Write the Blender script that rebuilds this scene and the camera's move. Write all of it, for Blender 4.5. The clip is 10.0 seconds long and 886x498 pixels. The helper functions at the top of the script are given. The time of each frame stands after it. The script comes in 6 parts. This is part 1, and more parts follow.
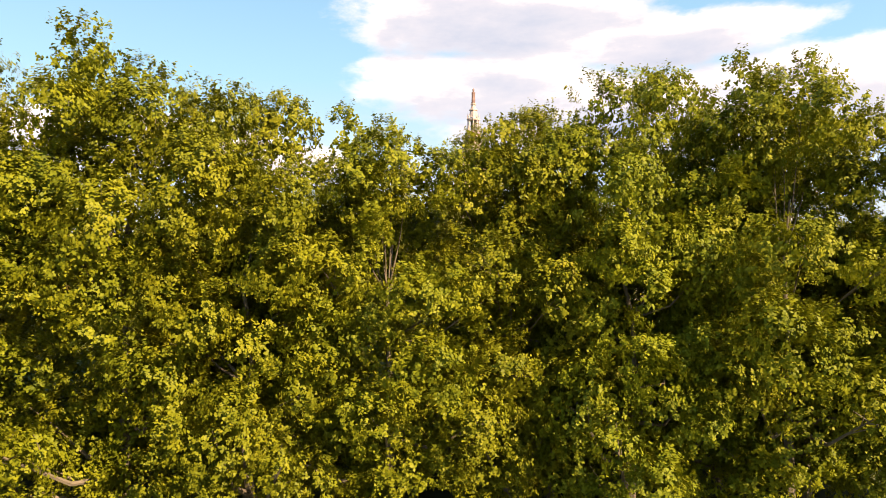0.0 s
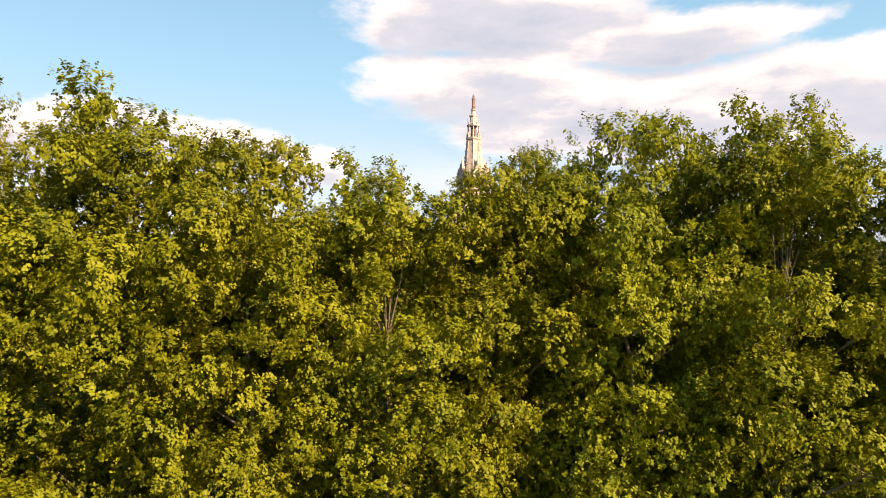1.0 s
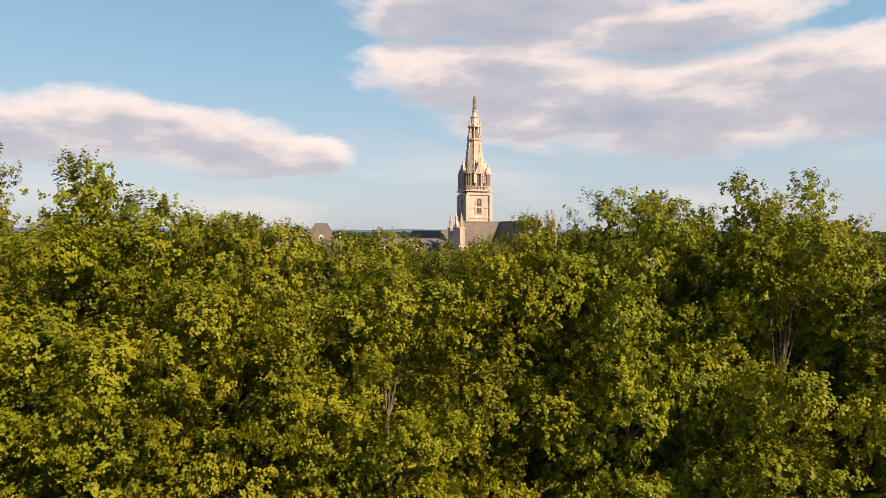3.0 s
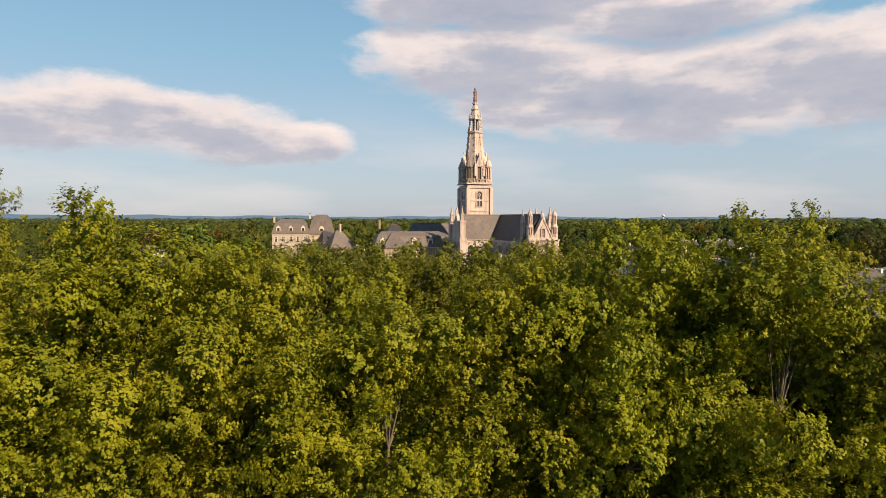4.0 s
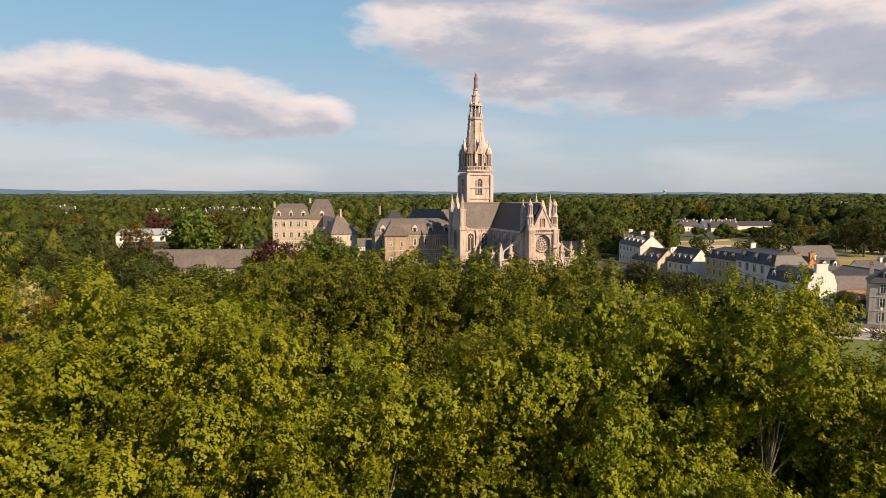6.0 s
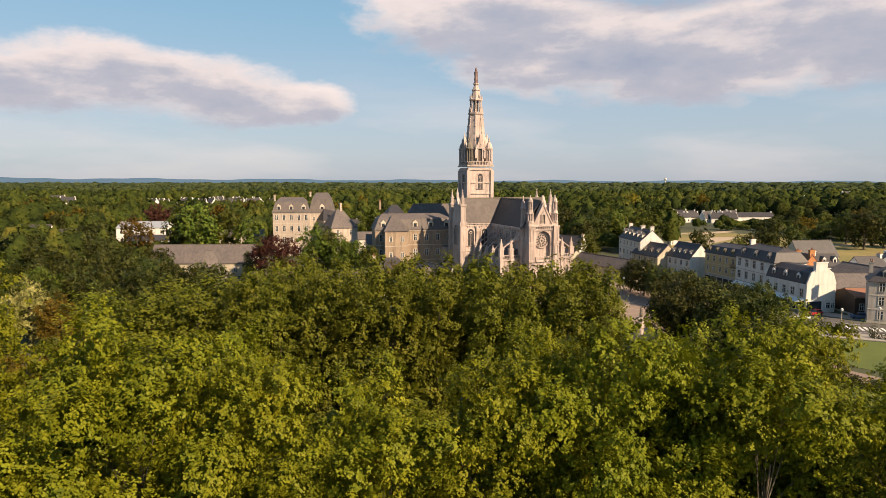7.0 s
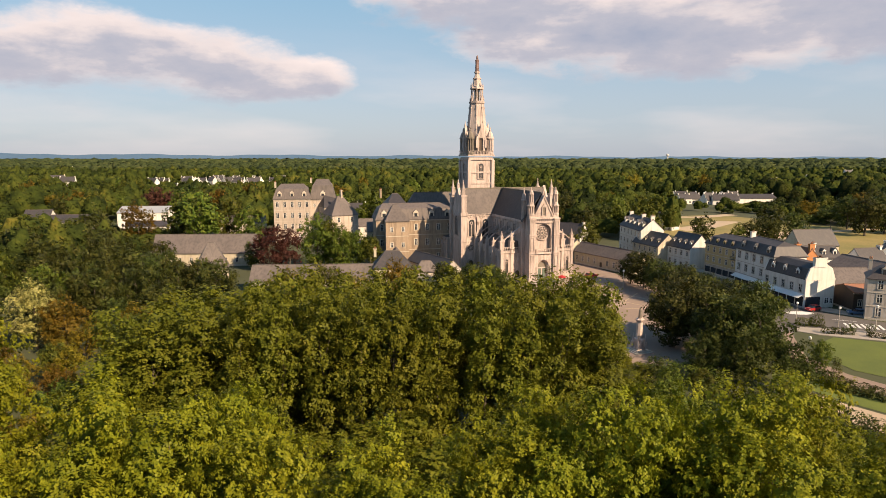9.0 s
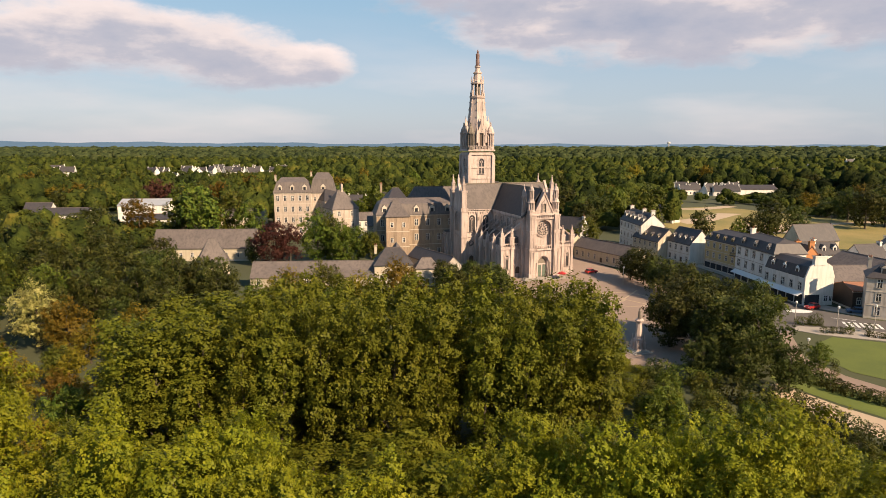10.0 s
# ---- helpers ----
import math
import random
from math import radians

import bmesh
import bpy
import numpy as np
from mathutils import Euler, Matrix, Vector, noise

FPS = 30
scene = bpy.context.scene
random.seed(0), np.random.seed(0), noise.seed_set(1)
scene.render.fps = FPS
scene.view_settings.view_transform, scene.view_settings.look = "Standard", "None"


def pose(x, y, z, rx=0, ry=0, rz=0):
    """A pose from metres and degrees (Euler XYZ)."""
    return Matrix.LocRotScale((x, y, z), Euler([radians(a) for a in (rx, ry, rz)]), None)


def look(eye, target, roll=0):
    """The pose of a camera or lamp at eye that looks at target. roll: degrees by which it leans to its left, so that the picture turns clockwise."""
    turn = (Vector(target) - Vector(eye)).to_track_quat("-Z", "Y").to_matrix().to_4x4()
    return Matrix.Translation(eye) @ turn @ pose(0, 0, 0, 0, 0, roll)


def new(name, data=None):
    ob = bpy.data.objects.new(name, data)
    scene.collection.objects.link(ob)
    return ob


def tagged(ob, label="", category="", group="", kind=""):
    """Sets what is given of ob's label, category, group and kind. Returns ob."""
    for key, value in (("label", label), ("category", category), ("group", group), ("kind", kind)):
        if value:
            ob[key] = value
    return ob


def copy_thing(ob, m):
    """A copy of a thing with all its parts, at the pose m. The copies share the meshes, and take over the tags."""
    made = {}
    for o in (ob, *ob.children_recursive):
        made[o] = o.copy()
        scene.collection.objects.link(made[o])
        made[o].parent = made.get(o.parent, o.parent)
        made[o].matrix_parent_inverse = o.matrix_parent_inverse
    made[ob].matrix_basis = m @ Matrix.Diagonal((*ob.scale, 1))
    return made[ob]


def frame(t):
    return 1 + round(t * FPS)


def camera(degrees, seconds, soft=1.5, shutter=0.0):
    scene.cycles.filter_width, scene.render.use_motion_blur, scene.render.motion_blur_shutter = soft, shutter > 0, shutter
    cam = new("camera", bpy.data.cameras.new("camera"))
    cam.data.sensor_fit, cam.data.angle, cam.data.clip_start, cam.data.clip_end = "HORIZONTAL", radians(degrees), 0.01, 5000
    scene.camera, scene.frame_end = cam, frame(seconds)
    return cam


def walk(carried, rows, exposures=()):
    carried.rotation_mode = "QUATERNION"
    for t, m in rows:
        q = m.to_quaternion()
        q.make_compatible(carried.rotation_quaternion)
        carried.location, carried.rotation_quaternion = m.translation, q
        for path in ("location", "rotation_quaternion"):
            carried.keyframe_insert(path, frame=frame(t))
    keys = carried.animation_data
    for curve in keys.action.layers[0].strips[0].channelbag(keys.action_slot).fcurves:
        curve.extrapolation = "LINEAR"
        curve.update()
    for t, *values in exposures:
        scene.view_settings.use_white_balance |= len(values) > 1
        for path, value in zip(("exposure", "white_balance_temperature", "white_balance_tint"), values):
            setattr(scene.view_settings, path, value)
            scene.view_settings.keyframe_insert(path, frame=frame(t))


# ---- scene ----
cam = camera(70.7, 10.0, soft=0.75)
CLIMB, EYE = 25.14, 17.5
# seconds, right, ahead, share of the climb, yaw, pitch
ROWS = [
    (0.0, 0.0, 0.0, 0.0, 0.0, -0.40),
    (0.5, 0.0, -0.08, 0.0458, 0.0, -0.43),
    (1.0, 0.03, -0.13, 0.0946, 0.02, -0.44),
    (1.5, 0.07, -0.18, 0.1416, 0.04, -0.46),
    (2.0, 0.08, -0.22, 0.1883, 0.08, -0.54),
    (2.5, 0.09, -0.21, 0.2354, 0.10, -0.90),
    (4.0, 0.12, -0.13, 0.3789, 0.17, -2.66),
    (4.5, 0.16, -0.10, 0.427, 0.20, -3.26),
    (5.0, 0.23, -0.11, 0.4738, 0.22, -3.86),
    (5.5, 0.30, -0.14, 0.5214, 0.24, -4.44),
    (6.0, 0.33, -0.16, 0.5714, 0.24, -4.99),
    (7.5, 0.36, -0.08, 0.7291, 0.29, -6.63),
    (8.0, 0.38, -0.04, 0.7824, 0.31, -7.19),
    (8.5, 0.39, 0.0, 0.8352, 0.32, -7.75),
    (9.0, 0.41, 0.03, 0.8893, 0.35, -8.32),
    (9.5, 0.43, 0.08, 0.9438, 0.37, -8.88),
    (10.0, 0.43, 0.14, 0.9992, 0.39, -9.44),
]
walk(cam, [(t, pose(x, y, EYE + CLIMB * s, 90 + pitch, 0, yaw)) for t, x, y, s, yaw, pitch in ROWS],
     exposures=[(0.0, 1.80, 7450, 15), (1.5, 1.48, 7450, 15), (2.5, 1.22, 7300, 15), (4.0, 1.02, 6950, 13), (5.5, 0.96, 6850, 13), (10.0, 1.05, 6950, 15)])

# ---------------------------------------------------------------- light
SUN_AZ, SUN_EL = 48.0, 34.0     # degrees to the right of straight behind the first camera; above the horizon
sun_dir = Vector((math.sin(radians(SUN_AZ)) * math.cos(radians(SUN_EL)), -math.cos(radians(SUN_AZ)) * math.cos(radians(SUN_EL)), math.sin(radians(SUN_EL))))
sun = new("sun", bpy.data.lights.new("sun", "SUN"))
sun.data.energy, sun.data.angle, sun.data.color = 5.0, radians(0.6), (1.0, 0.78, 0.53)
sun.matrix_world = look(sun_dir * 300, (0, 0, 0))
world = bpy.data.worlds.new("sky")
scene.world = world
world.use_nodes = True


class Nodes:
    """Short hand for node trees."""

    def __init__(self, tree):
        self.t = tree
        tree.nodes.clear()

    def n(self, kind, **props):
        node = self.t.nodes.new(kind)
        for k, v in props.items():
            setattr(node, k, v)
        return node

    def put(self, sock, v):
        if isinstance(v, bpy.types.NodeSocket):
            self.t.links.new(v, sock)
        elif v is not None:
            sock.default_value = v

    def m(self, op, a, b=None, c=None, clamp=False):
        node = self.n("ShaderNodeMath", operation=op, use_clamp=clamp)
        for s, v in zip(node.inputs, (a, b, c)):
            self.put(s, v)
        return node.outputs[0]

    def noise(self, vec, scale, detail=3.0, rough=0.55):
        node = self.n("ShaderNodeTexNoise")
        self.put(node.inputs["Vector"], vec)
        node.inputs["Scale"].default_value, node.inputs["Detail"].default_value, node.inputs["Roughness"].default_value = scale, detail, rough
        return node.outputs[0]

    def ramp(self, fac, *stops):
        node = self.n("ShaderNodeValToRGB")
        self.put(node.inputs[0], fac)
        el = node.color_ramp.elements
        while len(el) < len(stops):
            el.new(0.5)
        for e, (p, c) in zip(el, stops):
            e.position, e.color = p, (*c, 1)
        return node.outputs[0]

    def mix(self, fac, a, b, blend="MIX"):
        node = self.n("ShaderNodeMix", data_type="RGBA", blend_type=blend)
        self.put(node.inputs[0], fac)
        for s, v in ((node.inputs[6], a), (node.inputs[7], b)):
            self.put(s, (*v, 1) if isinstance(v, tuple) and len(v) == 3 else v)
        return node.outputs[2]


def make_sky():
    k = Nodes(world.node_tree)
    sky = k.n("ShaderNodeTexSky", sky_type="NISHITA", sun_disc=False, sun_elevation=radians(SUN_EL), sun_rotation=radians(180 - SUN_AZ), altitude=50, air_density=1.0, dust_density=1.2, ozone_density=1.6)
    co = k.n("ShaderNodeTexCoord").outputs["Generated"]
    sep = k.n("ShaderNodeSeparateXYZ")
    k.put(sep.inputs[0], co)
    x, y, z = sep.outputs
    az = k.m("ARCTAN2", x, y)                    # radians to the right of straight ahead
    el = k.m("ARCSINE", z)
    # ragged edges: bend both angles by noise that is flatter than it is wide
    mp = k.n("ShaderNodeMapping")
    mp.inputs["Scale"].default_value = (1, 1, 2.2)
    k.put(mp.inputs[0], co)
    bend = k.m("SUBTRACT", k.noise(mp.outputs[0], 5.0, 6.0, 0.58), 0.5)
    fine = k.m("SUBTRACT", k.noise(mp.outputs[0], 17.0, 5.0, 0.6), 0.5)
    # banks of cloud: azimuth, elevation, half width, half height (degrees), weight
    banks = ((-30, 8.1, 11, 3.6, 1.0), (-21, 7.9, 9, 3.3, 1.0), (-14, 6.8, 6, 2.2, 0.9), (-39, 8.2, 8, 3.2, 1.0),
             (4, 14.0, 14, 3.4, 1.0), (13, 10.9, 14, 4.2, 1.0), (22, 9.5, 17, 3.4, 1.0), (32, 11.6, 16, 4.2, 1.0), (6, 20.0, 15, 3.8, 1.0), (18, 17.4, 14, 2.6, 0.9), (26, 22.6, 14, 3.0, 1.0),
             (62, 13.0, 18, 5, 0.9), (-72, 15, 20, 5, 0.8))

    def density(lift):
        dens = None
        for a, e, w, h, wt in banks:
            u = k.m("DIVIDE", k.m("SUBTRACT", az, radians(a)), radians(w))
            v = k.m("DIVIDE", k.m("SUBTRACT", el, radians(e - lift)), radians(h))
            d = k.m("MULTIPLY", k.m("SUBTRACT", 1.0, k.m("ADD", k.m("MULTIPLY", u, u), k.m("MULTIPLY", v, v))), wt)
            dens = d if dens is None else k.m("SMOOTH_MAX", dens, d, 0.25)
        return k.m("ADD", dens, k.m("ADD", k.m("MULTIPLY", bend, 2.5), k.m("MULTIPLY", fine, 0.85)))

    shape, above = density(0.0), density(1.2)
    cover = k.n("ShaderNodeMapRange", interpolation_type="SMOOTHSTEP")
    k.put(cover.inputs[0], shape)
    cover.inputs[1].default_value, cover.inputs[2].default_value = -0.12, 0.62
    # bright where little cloud lies above, grey-violet under the mass
    long = k.n("ShaderNodeMapping")
    long.inputs["Scale"].default_value = (1, 1, 4.5)
    k.put(long.inputs[0], co)
    layers = k.m("SUBTRACT", k.noise(long.outputs[0], 6.0, 5.0, 0.55), 0.5)
    thin = k.m("MULTIPLY", k.m("MULTIPLY_ADD", k.noise(long.outputs[0], 3.1, 4.0, 0.5), 4.0, -1.9, clamp=True), 0.34)
    low = k.n("ShaderNodeMapRange")
    k.put(low.inputs[0], el)
    low.inputs[1].default_value, low.inputs[2].default_value, low.inputs[3].default_value, low.inputs[4].default_value = radians(4), radians(11), 1.0, 0.0
    veil = k.m("MULTIPLY", thin, low.outputs[0])
    cloud = k.ramp(k.m("ADD", k.m("MULTIPLY_ADD", above, 0.44, 0.16), k.m("MULTIPLY", layers, 0.7)), (0.0, (0.96, 0.85, 0.82)), (0.28, (0.82, 0.74, 0.73)), (0.50, (0.50, 0.51, 0.59)), (0.85, (0.36, 0.41, 0.53)))
    blue = k.n("ShaderNodeBackground")
    tone = k.ramp(k.m("DIVIDE", el, radians(90), clamp=True), (0.0, (4.75, 5.5, 6.55)), (0.06, (4.2, 5.5, 6.8)), (0.16, (2.55, 5.1, 7.1)), (0.30, (1.6, 3.7, 6.0)), (1.0, (0.7, 2.0, 4.4)))
    k.put(blue.inputs[0], k.mix(0.7, sky.outputs[0], tone))
    blue.inputs[1].default_value = 0.0548
    white = k.n("ShaderNodeBackground")
    k.put(white.inputs[0], cloud)
    white.inputs[1].default_value = 0.515
    both = k.n("ShaderNodeMixShader")
    k.put(both.inputs[0], k.m("MAXIMUM", k.m("MULTIPLY", cover.outputs[0], 0.93), veil))
    k.put(both.inputs[1], blue.outputs[0])
    k.put(both.inputs[2], white.outputs[0])
    k.put(k.n("ShaderNodeOutputWorld").inputs[0], both.outputs[0])


make_sky()

# ---------------------------------------------------------------- materials


def surface(name, c1, c2, rough=0.8, big=0.15, fine=6.0, bump=0.15, metal=0.0, stain=None, coords="Object"):
    """A worn surface: two tones mixed by broad and fine noise, a fine relief."""
    mt = bpy.data.materials.new(name)
    mt.use_nodes = True
    k = Nodes(mt.node_tree)
    co = k.n("ShaderNodeTexCoord").outputs[coords]
    broad, grain = k.noise(co, big, 4.0), k.noise(co, fine, 5.0, 0.65)
    fac = k.m("ADD", k.m("MULTIPLY", broad, 0.62), k.m("MULTIPLY", grain, 0.38))
    col = k.mix(k.m("MULTIPLY_ADD", fac, 2.6, -0.8, clamp=True), c1, c2)
    info = k.n("ShaderNodeObjectInfo").outputs["Random"]
    hsv = k.n("ShaderNodeHueSaturation")
    k.put(hsv.inputs["Value"], k.m("MULTIPLY_ADD", info, 0.16, 0.92))
    k.put(hsv.inputs["Color"], col)
    col = hsv.outputs[0]
    if stain:
        mp = k.n("ShaderNodeMapping")
        mp.inputs["Scale"].default_value = (1.0, 1.0, 0.14)
        k.put(mp.inputs[0], co)
        streak = k.m("MULTIPLY_ADD", k.noise(mp.outputs[0], 1.3, 4.0), 3.6, -1.62, clamp=True)
        col = k.mix(k.m("MULTIPLY", streak, 0.7), col, stain)
    bs = k.n("ShaderNodeBsdfPrincipled")
    k.put(bs.inputs["Base Color"], col)
    bs.inputs["Roughness"].default_value, bs.inputs["Metallic"].default_value = rough, metal
    if bump:
        b = k.n("ShaderNodeBump")
        b.inputs["Strength"].default_value, b.inputs["Distance"].default_value = bump, 0.05
        k.put(b.inputs["Height"], grain)
        k.put(bs.inputs["Normal"], b.outputs[0])
    k.put(k.n("ShaderNodeOutputMaterial").inputs[0], bs.outputs[0])
    return mt


def leafy(name, tones, trans=0.3, spread=0.12, rough=0.55, patch_scale=0.35, own=0.55):
    """Leaves: each leaf takes its own tone, each tree a shade of its own, light shines through."""
    mt = bpy.data.materials.new(name)
    mt.use_nodes = True
    k = Nodes(mt.node_tree)
    rnd = k.n("ShaderNodeNewGeometry").outputs["Random Per Island"]
    co = k.n("ShaderNodeTexCoord").outputs["Object"]
    patch = k.noise(co, patch_scale, 3.0)
    fac = k.m("ADD", k.m("MULTIPLY", rnd, own), k.m("MULTIPLY_ADD", patch, 1.3 + 1.2 * (0.55 - own), -0.42 - 0.4 * (0.55 - own)), clamp=True)
    col = k.ramp(fac, *[(i / (len(tones) - 1), c) for i, c in enumerate(tones)])
    info = k.n("ShaderNodeObjectInfo").outputs["Random"]
    hsv = k.n("ShaderNodeHueSaturation")
    k.put(hsv.inputs["Hue"], k.m("MULTIPLY_ADD", info, spread * 0.25, 0.5 - spread * 0.125))
    k.put(hsv.inputs["Value"], k.m("MULTIPLY_ADD", info, spread * 2.5, 1.0 - spread * 1.25))
    k.put(hsv.inputs["Color"], col)
    bs = k.n("ShaderNodeBsdfPrincipled")
    k.put(bs.inputs["Base Color"], hsv.outputs[0])
    bs.inputs["Roughness"].default_value = rough
    bs.inputs["Specular IOR Level"].default_value = 0.12
    tr = k.n("ShaderNodeBsdfTranslucent")
    k.put(tr.inputs[0], hsv.outputs[0])
    both = k.n("ShaderNodeMixShader")
    both.inputs[0].default_value = trans
    k.put(both.inputs[1], bs.outputs[0])
    k.put(both.inputs[2], tr.outputs[0])
    k.put(k.n("ShaderNodeOutputMaterial").inputs[0], both.outputs[0])
    return mt


def canopy(name, tones, patch_scale):
    """Treetops seen from far: each crown a tone of its own, mottled by its leaves."""
    mt = bpy.data.materials.new(name)
    mt.use_nodes = True
    k = Nodes(mt.node_tree)
    co = k.n("ShaderNodeTexCoord").outputs["Object"]
    own = k.n("ShaderNodeNewGeometry").outputs["Random Per Island"]
    broad, mid, fine = k.noise(co, patch_scale, 2.0), k.noise(co, 0.10, 3.0, 0.6), k.noise(co, 0.7, 3.0, 0.6)
    fac = k.m("ADD", k.m("ADD", k.m("MULTIPLY", own, 0.22), k.m("MULTIPLY_ADD", broad, 1.1, -0.36)), k.m("ADD", k.m("MULTIPLY_ADD", mid, 1.9, -0.90), k.m("MULTIPLY_ADD", fine, 0.45, -0.16)), clamp=True)
    bs = k.n("ShaderNodeBsdfPrincipled")
    k.put(bs.inputs["Base Color"], k.ramp(fac, *[(i / (len(tones) - 1), c) for i, c in enumerate(tones)]))
    bs.inputs["Roughness"].default_value, bs.inputs["Specular IOR Level"].default_value = 0.9, 0.05
    b = k.n("ShaderNodeBump")
    b.inputs["Strength"].default_value, b.inputs["Distance"].default_value = 1.0, 1.6
    k.put(b.inputs["Height"], k.m("ADD", mid, k.m("MULTIPLY", fine, 0.6)))
    k.put(bs.inputs["Normal"], b.outputs[0])
    k.put(k.n("ShaderNodeOutputMaterial").inputs[0], bs.outputs[0])
    return mt


STONE = surface("pale_granite", (0.509, 0.419, 0.378), (0.312, 0.253, 0.225), 0.9, 0.16, 2.6, 0.6, stain=(0.145, 0.117, 0.106))
# for carved stone, and for recesses whose shade is put into the colour
STONE_DARK = surface("carved_and_shade_granite", (0.19, 0.164, 0.132), (0.106, 0.0896, 0.0739), 0.9, 0.2, 2.5, 0.5)
OCHRE = surface("ochre_granite", (0.33, 0.251, 0.175), (0.224, 0.168, 0.122), 0.9, 0.2, 2.5, 0.4, stain=(0.112, 0.0858, 0.066))
PALE_STONE = surface("pale_dressed_rubble", (0.44, 0.37, 0.31), (0.33, 0.275, 0.23), 0.9, 0.2, 2.5, 0.4, stain=(0.18, 0.15, 0.125))
SLATE = surface("slate", (0.0409, 0.037, 0.0396), (0.0238, 0.0218, 0.0238), 0.6, 0.25, 5.0, 0.35, stain=(0.0627, 0.0528, 0.0495))
# weathered slate, its tone also lightened for roofs under grazing sun
SLATE_WARM = surface("weathered_sunlit_slate", (0.132, 0.109, 0.099), (0.0825, 0.0693, 0.066), 0.75, 0.2, 4.0, 0.35, stain=(0.0462, 0.0429, 0.0396))
TILE = surface("clay_tile", (0.269, 0.119, 0.0673), (0.174, 0.0792, 0.0475), 0.85, 0.4, 6.0, 0.4)
WHITE = surface("white_render", (0.624, 0.608, 0.569), (0.53, 0.507, 0.468), 0.85, 0.3, 3.0, 0.15, stain=(0.39, 0.367, 0.328))
CREAM = surface("cream_render", (0.47, 0.417, 0.319), (0.394, 0.342, 0.251), 0.85, 0.3, 3.0, 0.15, stain=(0.289, 0.251, 0.198))
YELLOW = surface("yellow_render", (0.455, 0.356, 0.167), (0.38, 0.289, 0.137), 0.85, 0.3, 3.0, 0.15, stain=(0.274, 0.213, 0.114))
GREY = surface("grey_render", (0.396, 0.365, 0.325), (0.317, 0.286, 0.246), 0.85, 0.3, 3.0, 0.15, stain=(0.222, 0.198, 0.174))
ORANGE = surface("orange_render", (0.409, 0.172, 0.0594), (0.33, 0.139, 0.0528), 0.85, 0.3, 3.0, 0.1)
TRIM = surface("dressed_stone", (0.47, 0.425, 0.356), (0.38, 0.333, 0.274), 0.85, 0.5, 4.0, 0.2)
PAINT = surface("white_paint", (0.624, 0.624, 0.608), (0.562, 0.562, 0.546), 0.5, 0.5, 4.0, 0.05)
GLASS = surface("dark_glass", (0.035, 0.04, 0.048), (0.02, 0.022, 0.028), 0.12, 0.6, 3.0, 0.0)
LEAD = surface("leaded_glass", (0.06, 0.055, 0.055), (0.03, 0.03, 0.034), 0.3, 0.8, 5.0, 0.1)
OAK = surface("green_oak", (0.112, 0.145, 0.112), (0.066, 0.0924, 0.0726), 0.7, 0.6, 6.0, 0.2)
WOOD = surface("dark_wood", (0.066, 0.0429, 0.0297), (0.0396, 0.0264, 0.0198), 0.7, 0.6, 6.0, 0.2)
BRONZE = surface("weathered_bronze", (0.165, 0.105, 0.098), (0.119, 0.0726, 0.0627), 0.6, 0.5, 4.0, 0.2, 0.2)
ZINC = surface("zinc_sheet", (0.409, 0.422, 0.436), (0.33, 0.343, 0.356), 0.5, 0.3, 3.0, 0.1, 0.3)
METAL = surface("dark_metal", (0.06, 0.062, 0.065), (0.04, 0.04, 0.042), 0.45, 0.5, 5.0, 0.1, 0.6)
RED = surface("red_paint", (0.33, 0.0198, 0.0198), (0.277, 0.0165, 0.0165), 0.3, 0.5, 4.0, 0.0)
GOLD = surface("yellow_paint", (0.495, 0.31, 0.0198), (0.436, 0.264, 0.0198), 0.5, 0.5, 4.0, 0.0)
BLUE = surface("blue_paint", (0.066, 0.132, 0.238), (0.0528, 0.106, 0.198), 0.5, 0.5, 4.0, 0.0)
RUBBER = surface("rubber", (0.025, 0.025, 0.025), (0.018, 0.018, 0.018), 0.8, 0.5, 8.0, 0.1)
BARK = surface("mottled_bark", (0.15, 0.125, 0.088), (0.075, 0.058, 0.040), 0.9, 0.8, 4.0, 0.6)
BARK_DARK = surface("dark_bark", (0.0858, 0.066, 0.0495), (0.0462, 0.0363, 0.0264), 0.95, 0.8, 5.0, 0.6)
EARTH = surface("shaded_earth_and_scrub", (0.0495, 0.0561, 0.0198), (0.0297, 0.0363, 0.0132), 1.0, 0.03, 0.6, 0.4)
LAWN = surface("mown_grass", (0.095, 0.120, 0.014), (0.058, 0.082, 0.011), 0.95, 0.14, 2.5, 0.5)
MEADOW = surface("dry_meadow", (0.247, 0.179, 0.0583), (0.0896, 0.0992, 0.0206), 0.95, 0.035, 0.8, 0.4)
SAND = surface("pale_gravel", (0.396, 0.308, 0.214), (0.317, 0.246, 0.167), 0.95, 0.06, 1.5, 0.3)
PARVIS = surface("pinkish_gravel_paving", (0.238, 0.177, 0.139), (0.178, 0.131, 0.102), 0.92, 0.07, 1.2, 0.3)
ASPHALT = surface("worn_asphalt", (0.102, 0.0924, 0.0858), (0.0759, 0.0693, 0.066), 0.9, 0.08, 2.0, 0.2)
KERB = surface("kerb_stone", (0.277, 0.251, 0.218), (0.211, 0.191, 0.165), 0.9, 0.5, 4.0, 0.2)

